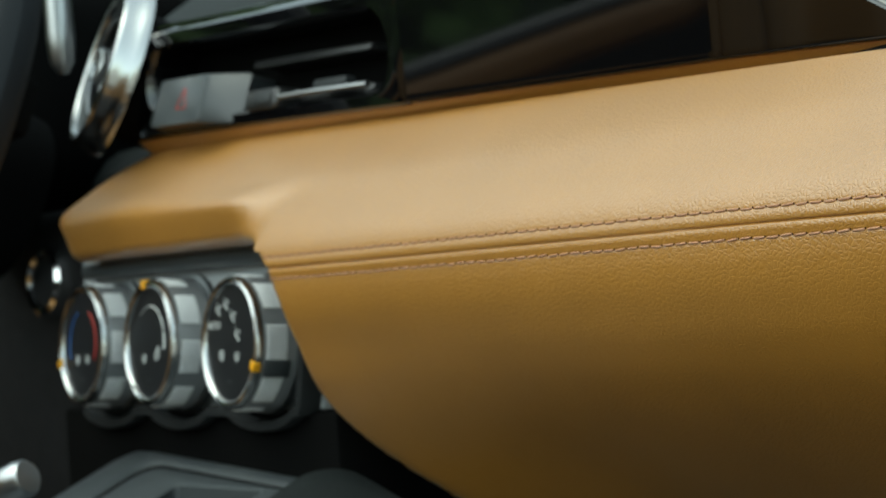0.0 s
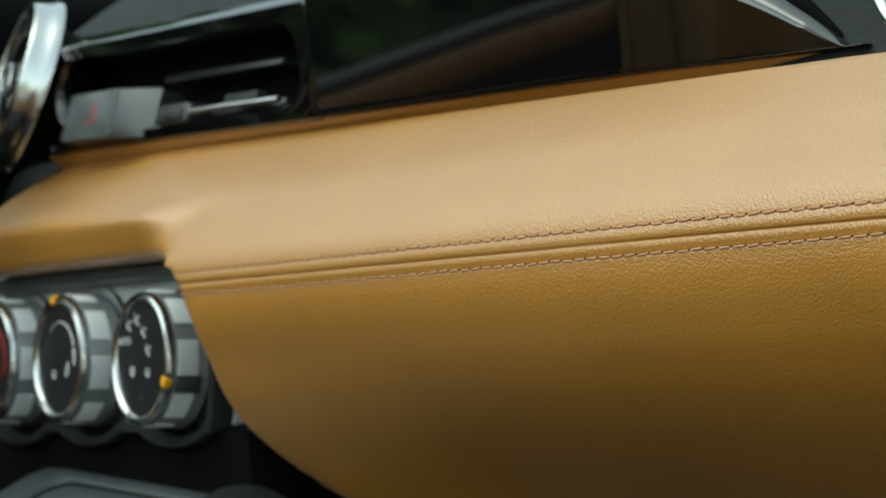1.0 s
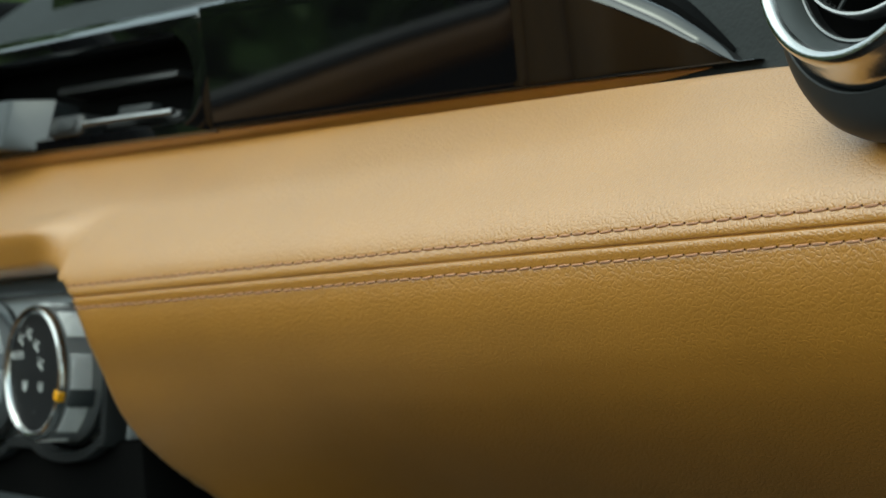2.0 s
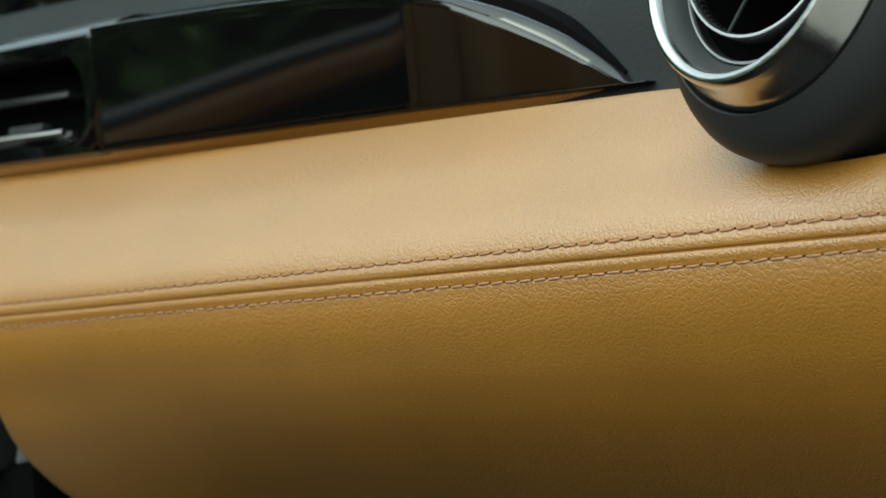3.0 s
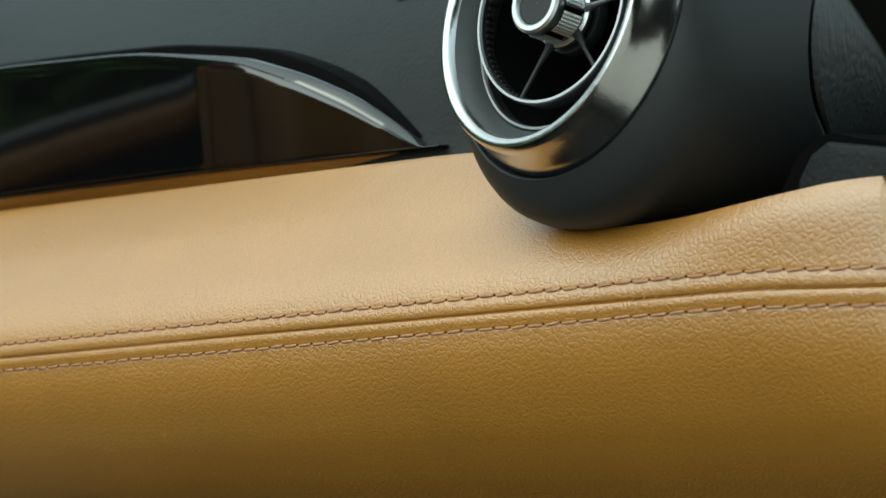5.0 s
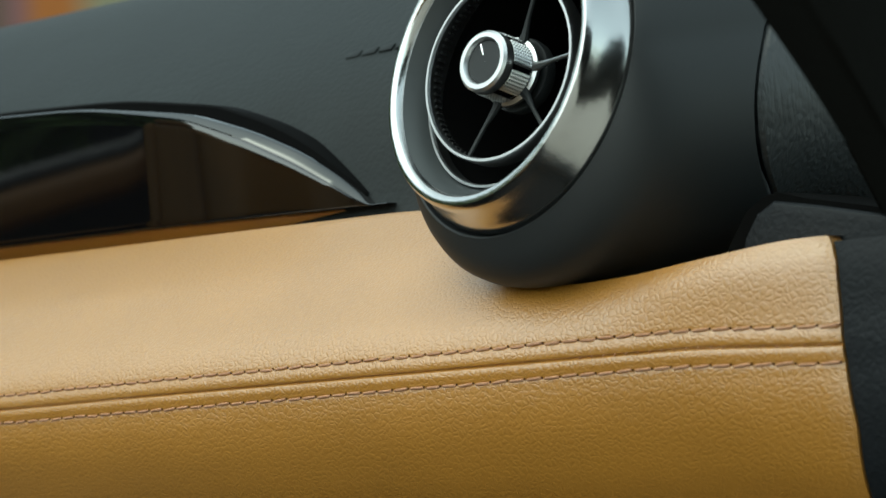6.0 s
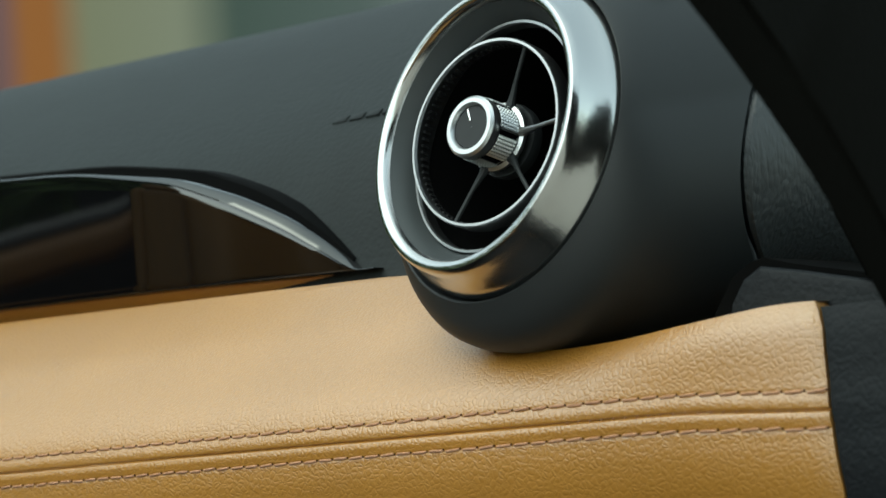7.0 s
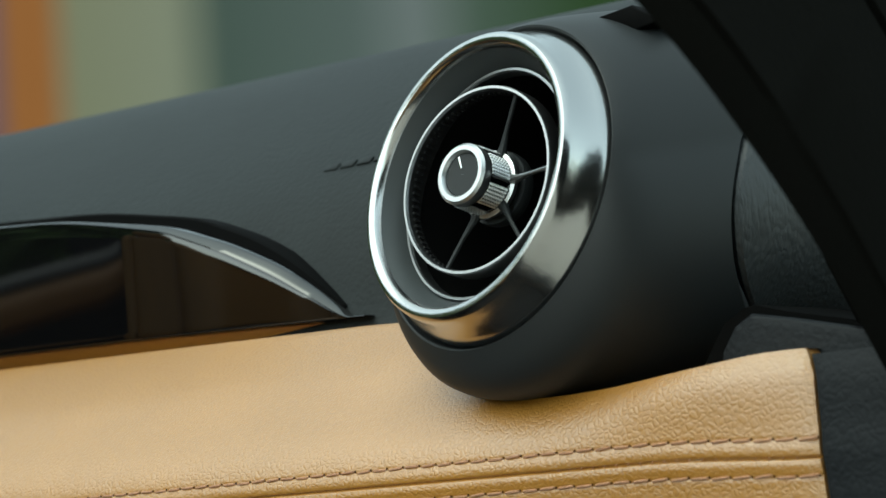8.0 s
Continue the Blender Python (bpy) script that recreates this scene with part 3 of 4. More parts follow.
def round_vent(base, n, n_vane):
    m = Matrix.Translation(base) @ vent_axes(n)
    ob = thing("round_air_vent", m, "round air vent with polished chrome ring and knurled knob", "air vent", group="round air vents")
    bm = bmesh.new()
    lathe(bm, [(0.0415, 0.0085), (0.0422, 0.0115), (0.0430, 0.0127), (0.0443, 0.0133), (0.0457, 0.0130), (0.0465, 0.0120), (0.0469, 0.0106), (0.0474, 0.0080), (0.0483, 0.0052), (0.0496, 0.0024), (0.0510, 0.0), (0.0512, -0.003), (0.048, -0.004)], 128)
    part("chrome_ring", bm, CHROME, ob, "polished chrome ring")
    bm = bmesh.new()
    lathe(bm, [(0.0420, 0.0104), (0.0414, 0.0094), (0.0396, 0.0069), (0.0384, 0.0036), (0.0380, 0.0024)], 96)
    part("inner_sleeve", bm, SLEEVE, ob, "dark grey tapered sleeve")
    bm = bmesh.new()
    lathe(bm, [(0.0364, 0.0026), (0.0368, 0.0034), (0.0376, 0.0034), (0.0379, 0.0026), (0.0378, -0.0016), (0.0366, -0.0016), (0.0364, 0.0026)], 96)
    part("throat_ring", bm, SILVER, ob)
    # duct wall coloured near-black for the shade inside it
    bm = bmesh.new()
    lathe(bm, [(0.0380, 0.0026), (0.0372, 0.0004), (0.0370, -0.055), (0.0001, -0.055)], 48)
    part("duct", bm, SHADE_BLACK, ob)
    # vanes: an inner ball turned a little on its own axis
    turn = Vector(n).rotation_difference(Vector(n_vane)).to_matrix().to_4x4()
    local = m.inverted() @ (Matrix.Translation(m @ Vector((0, 0, 0.0127 - 0.0055))) @ turn @ vent_axes(n))

    def vane(name, bm, material, parent=ob, label=""):
        p = part(name, bm, material, parent, label)
        if parent is ob:
            p.matrix_basis = local
        return p
    bm = bmesh.new()
    lathe(bm, [(0.0289, -0.0005), (0.0293, 0.0004), (0.0301, 0.0004), (0.0305, -0.0005), (0.0304, -0.006), (0.0292, -0.006), (0.0289, -0.0005)], 96)
    ring = vane("vane_ring", bm, SILVER, label="thin silver vane ring")
    # fine serration round the inside of the vane ring
    bm = bmesh.new()
    for k in range(80):
        box(bm, (0.0284, -0.0004, -0.0050), (0.0291, 0.0004, -0.0026))
        turn_k = Matrix.Rotation(2 * math.pi * k / 80, 4, "Z")
        for v in list(bm.verts)[-8:]:
            v.co = turn_k @ v.co
    tagged(vane("serration", bm, MATTE), kind="stuff")
    # the brightly lit spoke is silver; satin black puts shade on the others
    for a in (66, 2, -48, -112):
        bm = bmesh.new()
        c, s = math.cos(radians(a)), math.sin(radians(a))
        tube(bm, [(0.010 * c, 0.010 * s, -0.0065), (0.0125 * c, 0.0125 * s, -0.0060), (0.018 * c, 0.018 * s, -0.0045), (0.0295 * c, 0.0295 * s, -0.0025)], [0.0019, 0.0012, 0.0007, 0.0007], 8)
        vane("spoke", bm, SILVER if a == 2 else SATIN)
    bm = bmesh.new()
    lathe(bm, [(0.0001, -0.010), (0.0118, -0.010), (0.0122, -0.0115), (0.0118, -0.014), (0.0001, -0.016)], 40)
    vane("hub", bm, SATIN)
    bm = bmesh.new()
    lathe(bm, [(0.0001, 0.0012), (0.0068, 0.0012), (0.0070, 0.0028), (0.0076, 0.0035), (0.0090, 0.0035), (0.0098, 0.0027), (0.0099, 0.0008), (0.0096, 0.0002), (0.0096, -0.0092), (0.0110, -0.0098), (0.0110, -0.0112)], 48)
    knob = vane("knob", bm, KNURL, label="chrome knob with knurled grip")
    knob.matrix_basis = local @ Matrix.Translation((0, 0, 0.0036))
    bm = bmesh.new()
    lathe(bm, [(0.0001, 0.0022), (0.0066, 0.0022), (0.0069, 0.0012)], 40)
    part("cap", bm, SATIN, knob, "black knob cap with a silver index mark")
    bm = bmesh.new()
    box(bm, (-0.0004, 0.0020, 0.0020), (0.0004, 0.0062, 0.0025), 0.0001)
    ix = part("index_mark", bm, BRIGHT, knob)
    ix.matrix_basis = Matrix.Rotation(radians(INDEX), 4, "Z")
    # knurled panels, each a grid of small pyramids
    me = None
    for k in range(6):
        if me is None:
            bm = bmesh.new()
            studs(bm, 0.0098, radians(46), -0.0088, -0.0006, 7, 7, 0.0006)
            g = part("grip", bm, KNURL, knob, smooth=False)
            me = g.data
        else:
            g = new("grip", me)
            g.parent = knob
        g.matrix_basis = Matrix.Rotation(radians(60 * k + 20), 4, "Z")
    bm = bmesh.new()
    lathe(bm, [(0.0098, -0.0004), (0.00985, -0.001), (0.00965, -0.0012), (0.00965, -0.0086), (0.00985, -0.0088), (0.0098, -0.0092)], 48)
    part("barrel", bm, GLOSS, knob)
    return ob


def studs(bm, radius, span, z0, z1, nu, nv, height, fill=1.0):
    """Rows of small pyramids round a barrel, or of flat-topped ones with gaps between."""
    for i in range(nu):
        for j in range(nv):
            a0, a1 = span * (i / nu - 0.5), span * ((i + 1) / nu - 0.5)
            b0, b1 = z0 + (z1 - z0) * j / nv, z0 + (z1 - z0) * (j + 1) / nv
            c = [Vector((radius * math.cos(a), radius * math.sin(a), b)) for a, b in ((a0, b0), (a1, b0), (a1, b1), (a0, b1))]
            am = (a0 + a1) / 2
            if fill < 1:
                bc, ha, hb = (b0 + b1) / 2, (a1 - a0) / 2 * fill, (b1 - b0) / 2 * fill
                lo, hi = [[bm.verts.new(((radius + h) * math.cos(am + p * ha * g), (radius + h) * math.sin(am + p * ha * g), bc + q * hb * g)) for p, q in ((-1, -1), (1, -1), (1, 1), (-1, 1))] for h, g in ((0.0, 1.0), (height, 0.8))]
                bm.faces.new(hi)
                for k in range(4):
                    bm.faces.new((lo[k], lo[(k + 1) % 4], hi[(k + 1) % 4], hi[k]))
                continue
            t = Vector(((radius + height) * math.cos(am), (radius + height) * math.sin(am), (b0 + b1) / 2))
            vs = [bm.verts.new(p) for p in c]
            tv = bm.verts.new(t)
            for k in range(4):
                bm.faces.new((vs[k], vs[(k + 1) % 4], tv))


INDEX = 20
N_LIP, N_VANE = Vector((-0.170, -0.9525, 0.2538)).normalized(), Vector((-0.05, -0.977, 0.2077)).normalized()
LIP = Vector((-0.4290, 0.5370, 0.9055))
BASE = LIP - N_LIP * 0.0127
vent = round_vent(BASE, N_LIP, N_VANE)
copy_thing(vent, Matrix.Translation((-1.158, 0.608, 0.933)) @ vent_axes((-0.263, -0.885, 0.362)))

# ---- vent pod and the trim beside it ----
# outline of the dark gap at the pillar's foot
FOOT = [(-0.3987, 0.9530), (-0.3852, 0.9545), (-0.3750, 0.9475), (-0.3861, 0.9456)]
POD_WAY = Vector((0.35, 0.9, 0.12)).normalized()


def pod_point(a, d):
    """On the pod's skin: angle a round it, d along it from the chrome ring."""
    m = vent_axes(N_LIP)
    radial = m.to_3x3() @ Vector((math.cos(a), math.sin(a), 0))
    down = max(0.0, -radial.z)
    r = 0.0532 + (0.002 + 0.0185 * down ** 1.05) * (1 - math.exp(-d / 0.007))
    return BASE + radial * r + POD_WAY * d


pod_gap = smooth_table((0.82, 0.845, 0.8549, 0.8646, 0.8739, 0.884, 0.8946, 0.9051, 0.93, 0.97), (0.112, 0.083, 0.068, 0.056, 0.049, 0.0445, 0.0435, 0.046, 0.056, 0.078), 0.006)


def pod():
    bm, rows = bmesh.new(), []
    m3 = vent_axes(N_LIP).to_3x3()
    for k in range(120):
        a = 2 * math.pi * k / 120
        end = pod_gap(pod_point(a, 0.05).z) - 0.0008
        radial = m3 @ Vector((math.cos(a), math.sin(a), 0))
        row = [BASE + radial * 0.0508 - N_LIP * 0.006, BASE + radial * 0.0519 - N_LIP * 0.001, BASE + radial * 0.0523 - N_LIP * 0.0002, BASE + radial * 0.0529]
        row += [pod_point(a, end * f) for f in np.linspace(0.03, 0.985, 22)]
        row += [pod_point(a, end) - radial * 0.0012, pod_point(a, end) - radial * 0.008]
        rows.append(row)
    grid(bm, rows, close_u=True)
    return hang(part("vent_pod", bm, SATIN, label="satin black moulded vent pod"), DASH)


pod()


def end_panel():
    bm, rows = bmesh.new(), []
    m3 = vent_axes(N_LIP).to_3x3()
    for k in range(120):
        a = 2 * math.pi * k / 120
        start = pod_gap(pod_point(a, 0.05).z) + 0.0008
        radial = m3 @ Vector((math.cos(a), math.sin(a), 0))
        row = [pod_point(a, start) - radial * 0.008, pod_point(a, start) - radial * 0.0012]
        row += [pod_point(a, start + (0.24 - start) * f) + radial * 0.10 * max(0, f - 0.12) for f in np.linspace(0.008, 1, 14)]
        rows.append(row)
    grid(bm, rows, close_u=True)
    return hang(part("end_panel", bm, CREASED, label="creased black vinyl end panel"), DASH)


end_panel()


def end_bracket():
    out = [(-0.3465, 0.8534), (-0.3335, 0.8508), (-0.3100, 0.8453), (-0.25, 0.832), (-0.25, 0.60), (-0.3230, 0.60), (-0.3230, 0.822), (-0.3615, 0.826), (-0.3568, 0.8440), (-0.3525, 0.8502)]
    dense = []
    for (a, b), (c, d) in zip(out, out[1:] + out[:1]):
        dense += [(a + (c - a) * t, b + (d - b) * t) for t in (0, 0.04, 0.5, 0.96)]
    bm = bmesh.new()
    n = len(dense)
    dense = [(x * 0.988, 0.8 + (z - 0.8) * 0.988) for x, z in dense]
    rows = [[Vector((x, y, z)) for x, z in dense] for y in (0.70, 0.557)]
    rows.append([Vector((x + (0.0006 if x < -0.30 else -0.0006), 0.5555, z - 0.0006)) for x, z in dense])
    rows.append([Vector((x + (0.0018 if x < -0.30 else -0.0018), 0.555, z - 0.0018)) for x, z in dense])
    vs = grid(bm, rows, close_v=True)
    bm.faces.new(vs[-1])
    ob = hang(part("end_cap", bm, ENDCAP, label="black grained plastic end cap"), DASH)
    # near-black sheet that stands in for the dark gap round the cap
    gap = bmesh.new()
    prism(gap, [(-0.3675, 0.826), (-0.3640, 0.8415), (-0.3570, 0.8515), (-0.3500, 0.8553), (-0.3460, 0.8560), (-0.3360, 0.8530), (-0.3080, 0.8468), (-0.26, 0.835), (-0.26, 0.80)], 0.05, lambda u, v, w: Vector((u * 0.990, 0.559 + w, 0.8 + (v - 0.8) * 0.990)))
    hang(part("gap_seal", gap, SHADE_BLACK), DASH)
    # upright side face beyond the leather's end
    bm, rows = bmesh.new(), []
    for x, d in ((-0.3157, 0.05), (-0.3155, 0.0020), (-0.3148, 0.0006), (-0.3130, 0.0001), (-0.30, 0.0006), (-0.22, 0.004)):
        rows.append([Vector((x + 0.0004 + (end_x(z) + 0.3155) * (1 if x < -0.311 else 0.3), pad_y(end_x(z) - 0.0004, z) + d, z)) for z in np.linspace(0.62, 0.8385, 60)] + [Vector((x, pad_y(end_x(0.8385), 0.8385) + 0.05, 0.8400))])
    grid(bm, rows)
    hang(part("edge_strip", bm, ENDCAP), DASH)
    return ob


end_bracket()


def pillar():
    ob = thing("windscreen_pillar", (-0.32, 0.55, 0.85), "black grained windscreen pillar trim", "pillar trim")
    edge_z = smooth_table((0.30, 0.4048, 0.4267, 0.4506, 0.4832, 0.5146, 0.62), (0.996, 0.9196, 0.9034, 0.8857, 0.8594, 0.8323, 0.740), 0.02)
    edge_x = smooth_table((0.30, 0.4048, 0.425, 0.48, 0.53, 0.62), (-0.290, -0.2796, -0.2755, -0.2757, -0.2814, -0.292), 0.02)
    sec = [(-0.028, 0.100), (-0.007, 0.032), (-0.002, 0.007), (-0.0007, 0.0015), (-0.0002, 0.0004), (0.0006, 0.0011), (0.0045, 0.0068), (0.0054, 0.0081), (0.0063, 0.0084), (0.0068, 0.0094), (0.0064, 0.046), (0.006, 0.0640), (0.003, 0.0652), (0.003, 0.0668), (0.006, 0.068), (0.006, 0.106), (-0.028, 0.106)]
    bm, rows = bmesh.new(), []
    for y in np.linspace(0.31, 0.537, 30):
        d = Vector((0, 0.02, edge_z(y + 0.01) - edge_z(y - 0.01))).normalized()
        up = Vector((0, -d.z, d.y))
        # the groove fades out down the pillar
        deep = ease((0.47 - y) / 0.04)
        row = []
        # it narrows towards its foot
        wide = lerp(y, (0.475, 0.512), (0.082, 0.040))
        for k, (a, b) in enumerate(sec):
            b = min(b, wide + 0.0002 * k)
            a = a - 0.0022 * deep if k == 8 else a
            row.append(Vector((edge_x(y) + a, y, edge_z(y))) + up * b)
        rows.append(row)
    grid(bm, rows, close_v=True)
    hang(part("pillar_skin", bm, PILLAR), ob)
    # near-black wedge drawn for the dark gap between the pillar's foot and the pod
    bm = bmesh.new()
    prism(bm, FOOT, 0.05, lambda u, v, w: Vector((u, 0.572 + w, v)), 0.001)
    hang(part("foot_wedge", bm, SHADE_BLACK), ob)
    return ob


pillar()


# ---- climate panel ----
DIAL_N = Vector((-0.085, -math.cos(radians(5)), math.sin(radians(5)))).normalized()


def dial(at, mark, icons):
    m = Matrix.Translation(at) @ vent_axes(DIAL_N)
    ob = thing("climate_dial", m, "chrome-ringed climate dial with black face and white symbols", "dial", group="climate dials")
    bm = bmesh.new()
    lathe(bm, [(0.0278, -0.002), (0.0282, 0.0008), (0.0292, 0.0022), (0.0305, 0.0026), (0.0318, 0.0020), (0.0325, 0.0004), (0.0325, -0.0012), (0.0316, -0.0022)], 96)
    part("bezel", bm, CHROME, ob, "satin chrome bezel")
    bm = bmesh.new()
    lathe(bm, [(0.0001, 0.0004), (0.0279, 0.0004), (0.0281, -0.002)], 72)
    part("face", bm, DIALFACE, ob, "black dial face")
    bm = bmesh.new()
    lathe(bm, [(0.0318, -0.0016), (0.0322, -0.003), (0.0330, -0.014), (0.0338, -0.0165), (0.0345, -0.019), (0.030, -0.024)], 72)
    part("barrel", bm, BARREL, ob)
    me = None
    for k in range(8):
        if me is None:
            bm = bmesh.new()
            studs(bm, 0.0328, radians(30), -0.0140, -0.0030, 10, 7, 0.0006, 0.8)
            g = part("grip", bm, PALE, ob, smooth=False)
            me = g.data
        else:
            g = new("grip", me)
            g.parent = ob
        g.matrix_basis = Matrix.Rotation(radians(45 * k + mark + 22), 4, "Z")
    bm = bmesh.new()
    a = radians(mark)
    mm = Matrix.Rotation(a, 4, "Z")
    box(bm, (0.0285, -0.0024, -0.001), (0.0330, 0.0024, 0.0030), 0.0004, m=mm)
    part("marker", bm, ORANGE, ob, "orange marker")
    bm = bmesh.new()
    box(bm, (0.0322, -0.0045, -0.016), (0.0345, 0.0045, -0.0025), 0.0006, m=mm)
    part("marker_block", bm, GREY, ob)
    for name, material, shapes in icons:
        bm = bmesh.new()
        for pts, r in shapes:
            tube(bm, [(x * 0.001, y * 0.001, 0.0005) for x, y in pts], r * 0.00048, 6)
        part(name, bm, material, ob)
    return ob


def arc(r, a0, a1, n=14):
    return [(r * math.cos(radians(a0 + (a1 - a0) * k / n)), r * math.sin(radians(a0 + (a1 - a0) * k / n))) for k in range(n + 1)]


def sitting(x, y):
    """A small plain symbol: a seat with an arrow."""
    return [([(x - 2.0, y + 2.9), (x - 1.9, y + 3.1)], 1.1), ([(x - 1.9, y + 1.4), (x - 1.3, y - 1.2), (x + 0.9, y - 1.4), (x + 1.5, y - 3.2)], 0.9), ([(x + 0.4, y + 1.6), (x + 2.8, y + 0.9)], 0.55), ([(x + 1.7, y + 2.0), (x + 2.9, y + 0.9), (x + 1.6, y + 0.1)], 0.4)]


def heater(x, y):
    return [([(x - 2.4, y + 2), (x + 2.4, y + 2), (x + 1.8, y - 1.6), (x - 1.8, y - 1.6), (x - 2.4, y + 2)], 0.45), ([(x - 0.8, y - 2.6), (x - 0.8, y + 1)], 0.4), ([(x + 0.8, y - 2.6), (x + 0.8, y + 1)], 0.4)]


def rear_glass(x, y):
    return [([(x - 2.3, y + 2.2), (x + 2.3, y + 2.2), (x + 2.3, y - 1.8), (x - 2.3, y - 1.8), (x - 2.3, y + 2.2)], 0.5)] + [([(x + k, y - 3.0), (x + k - 0.3, y - 1.2), (x + k + 0.3, y + 0.2), (x + k, y + 1.5)], 0.4) for k in (-1.1, 0, 1.1)]


BARS = ([([(-2.2, -19), (2.2, -19)], 0.5)])
TEMP = [("cold_scale", BLUE, [(arc(19, 115, 205), 1.5)]), ("warm_scale", RED, [(arc(19, 65, -25), 1.5)]), ("symbol", ICON, rear_glass(-7, -8) + heater(7, -8)), ("lettering", GREY, BARS)]
FAN = [("fan_scale", ICON, [(arc(19, 130 - 0, 92), 0.5), (arc(19, 92, 50), 0.9), (arc(19, 46, 20), 1.2), (arc(19, 16, -10), 1.6)]), ("symbol", ICON, heater(-7, -8) + [([(8, -6), (11, -2), (12, -7), (9, -9), (8, -6)], 1.2)]), ("lettering", GREY, BARS)]
MODE = [("symbol", ICON, sitting(-15, 16.5) + sitting(-6, 19) + sitting(2, 13) + sitting(7, 4) + rear_glass(-10.5, -6) + heater(7, -7)), ("lettering", GREY, BARS)]
dial((-1.1200, 0.555, 0.7795), 200, TEMP)
dial((-1.0430, 0.555, 0.7790), 100, FAN)
dial((-0.9595, 0.555, 0.7775), -22, MODE)

# AUTO on the mode dial
txt = bpy.data.curves.new("auto_lettering", "FONT")
txt.body, txt.size, txt.align_x, txt.align_y = "AUTO", 0.0052, "CENTER", "CENTER"
txt.extrude = 0.0001


def lettering():
    t = new("lettering", txt)
    dg = bpy.context.evaluated_depsgraph_get()
    me = bpy.data.meshes.new_from_object(t.evaluated_get(dg))
    bpy.data.objects.remove(t)
    me.materials.clear()
    me.materials.append(ICON)
    mode = [o for o in scene.objects if o.name.startswith("climate_dial")][-1]
    ob = new("lettering", me)
    ob.parent = mode
    ob.matrix_basis = pose(-0.0195, 0.0085, 0.0006)


lettering()


def climate_panel():
    ob = thing("climate_control_unit", (-1.04, 0.58, 0.78), "dark grey plastic climate control unit under the leather", "control unit")
    bm = bmesh.new()
    box(bm, (-1.165, 0.579, 0.742), (-0.918, 0.64, 0.842), 0.003)
    hang(part("plate", bm, PLATE), ob)
    bm = bmesh.new()
    box(bm, (-1.150, 0.571, 0.8150), (-0.915, 0.60, 0.8235), 0.0025, 3)
    hang(part("upper_rail", bm, GREY), ob)
    # scalloped rail that runs below the dials
    pts = []
    for x in np.linspace(-1.150, -0.925, 80):
        dip = sum(max(0, 1 - ((x - c) / 0.030) ** 2) for c in (-1.1200, -1.0430, -0.9595))
        pts.append((x, 0.7430 - 0.0072 * dip ** 0.7))
    for k in range(8):
        pts.append((-0.9235 + 0.0085 * math.sin(k * 0.22), 0.7465 + 0.0085 * k))
    bm, rows = bmesh.new(), []
    for k, (x, z) in enumerate(pts):
        c, e = pts[max(0, k - 1)], pts[min(len(pts) - 1, k + 1)]
        l = math.hypot(e[0] - c[0], e[1] - c[1])
        nx, nz = -(e[1] - c[1]) / l, (e[0] - c[0]) / l
        rows.append([Vector((x + nx * s, y, z + nz * s)) for s, y in ((-0.0032, 0.60), (-0.0032, 0.5685), (-0.0026, 0.5675), (0.0014, 0.5675), (0.0020, 0.5685), (0.0022, 0.60))])
    grid(bm, rows)
    hang(part("scalloped_rail", bm, SATIN), ob)
    # near-black block stands in for the dark void below the dials
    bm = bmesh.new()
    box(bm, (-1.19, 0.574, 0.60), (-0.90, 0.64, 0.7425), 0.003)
    hang(part("lower_plate", bm, SHADE_BLACK), ob)
    for c in (-1.1200, -1.0430, -0.9595):
        bm = bmesh.new()
        lathe(bm, [(0.0355, 0.0), (0.037, 0.002), (0.0385, 0.0)], 64, Matrix.Translation((c, 0.5785, 0.7785)) @ vent_axes(DIAL_N))
        hang(part("dial_collar", bm, SATIN), ob)
    return ob


climate_panel()


def start_button():
    ob = thing("start_button", Matrix.Translation((-1.2535, 0.60, 0.8165)) @ vent_axes((0.05, -0.99, 0.10)), "round push button with chrome ring beside the dials", "button")
    bm = bmesh.new()
    lathe(bm, [(0.0150, 0.0), (0.0155, 0.003), (0.0178, 0.005), (0.0205, 0.003), (0.0215, -0.006)], 48)
    part("ring", bm, BRIGHT, ob)
    bm = bmesh.new()
    lathe(bm, [(0.0001, 0.002), (0.0138, 0.002), (0.0152, 0.0005)], 40)
    part("cap", bm, SATIN, ob)
    return ob


start_button()


def driver_side():
    ob = thing("driver_dashboard", (-1.5, 0.7, 0.75), "black moulded driver side dashboard", "dashboard")
    bm = bmesh.new()
    box(bm, (-1.95, 0.66, 0.40), (-1.165, 0.98, 0.90), 0.03, 4)
    hang(part("lower_shell", bm, VINYL), ob)
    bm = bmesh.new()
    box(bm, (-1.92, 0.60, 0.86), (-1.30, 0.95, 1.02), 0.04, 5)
    hang(part("instrument_hood", bm, SHADE_BLACK), ob)
    bm = bmesh.new()
    box(bm, (-1.6, 0.605, 0.60), (-1.196, 0.68, 0.86), 0.012, 4)
    hang(part("knee_panel", bm, MATTE), ob)
    return ob


driver_side()


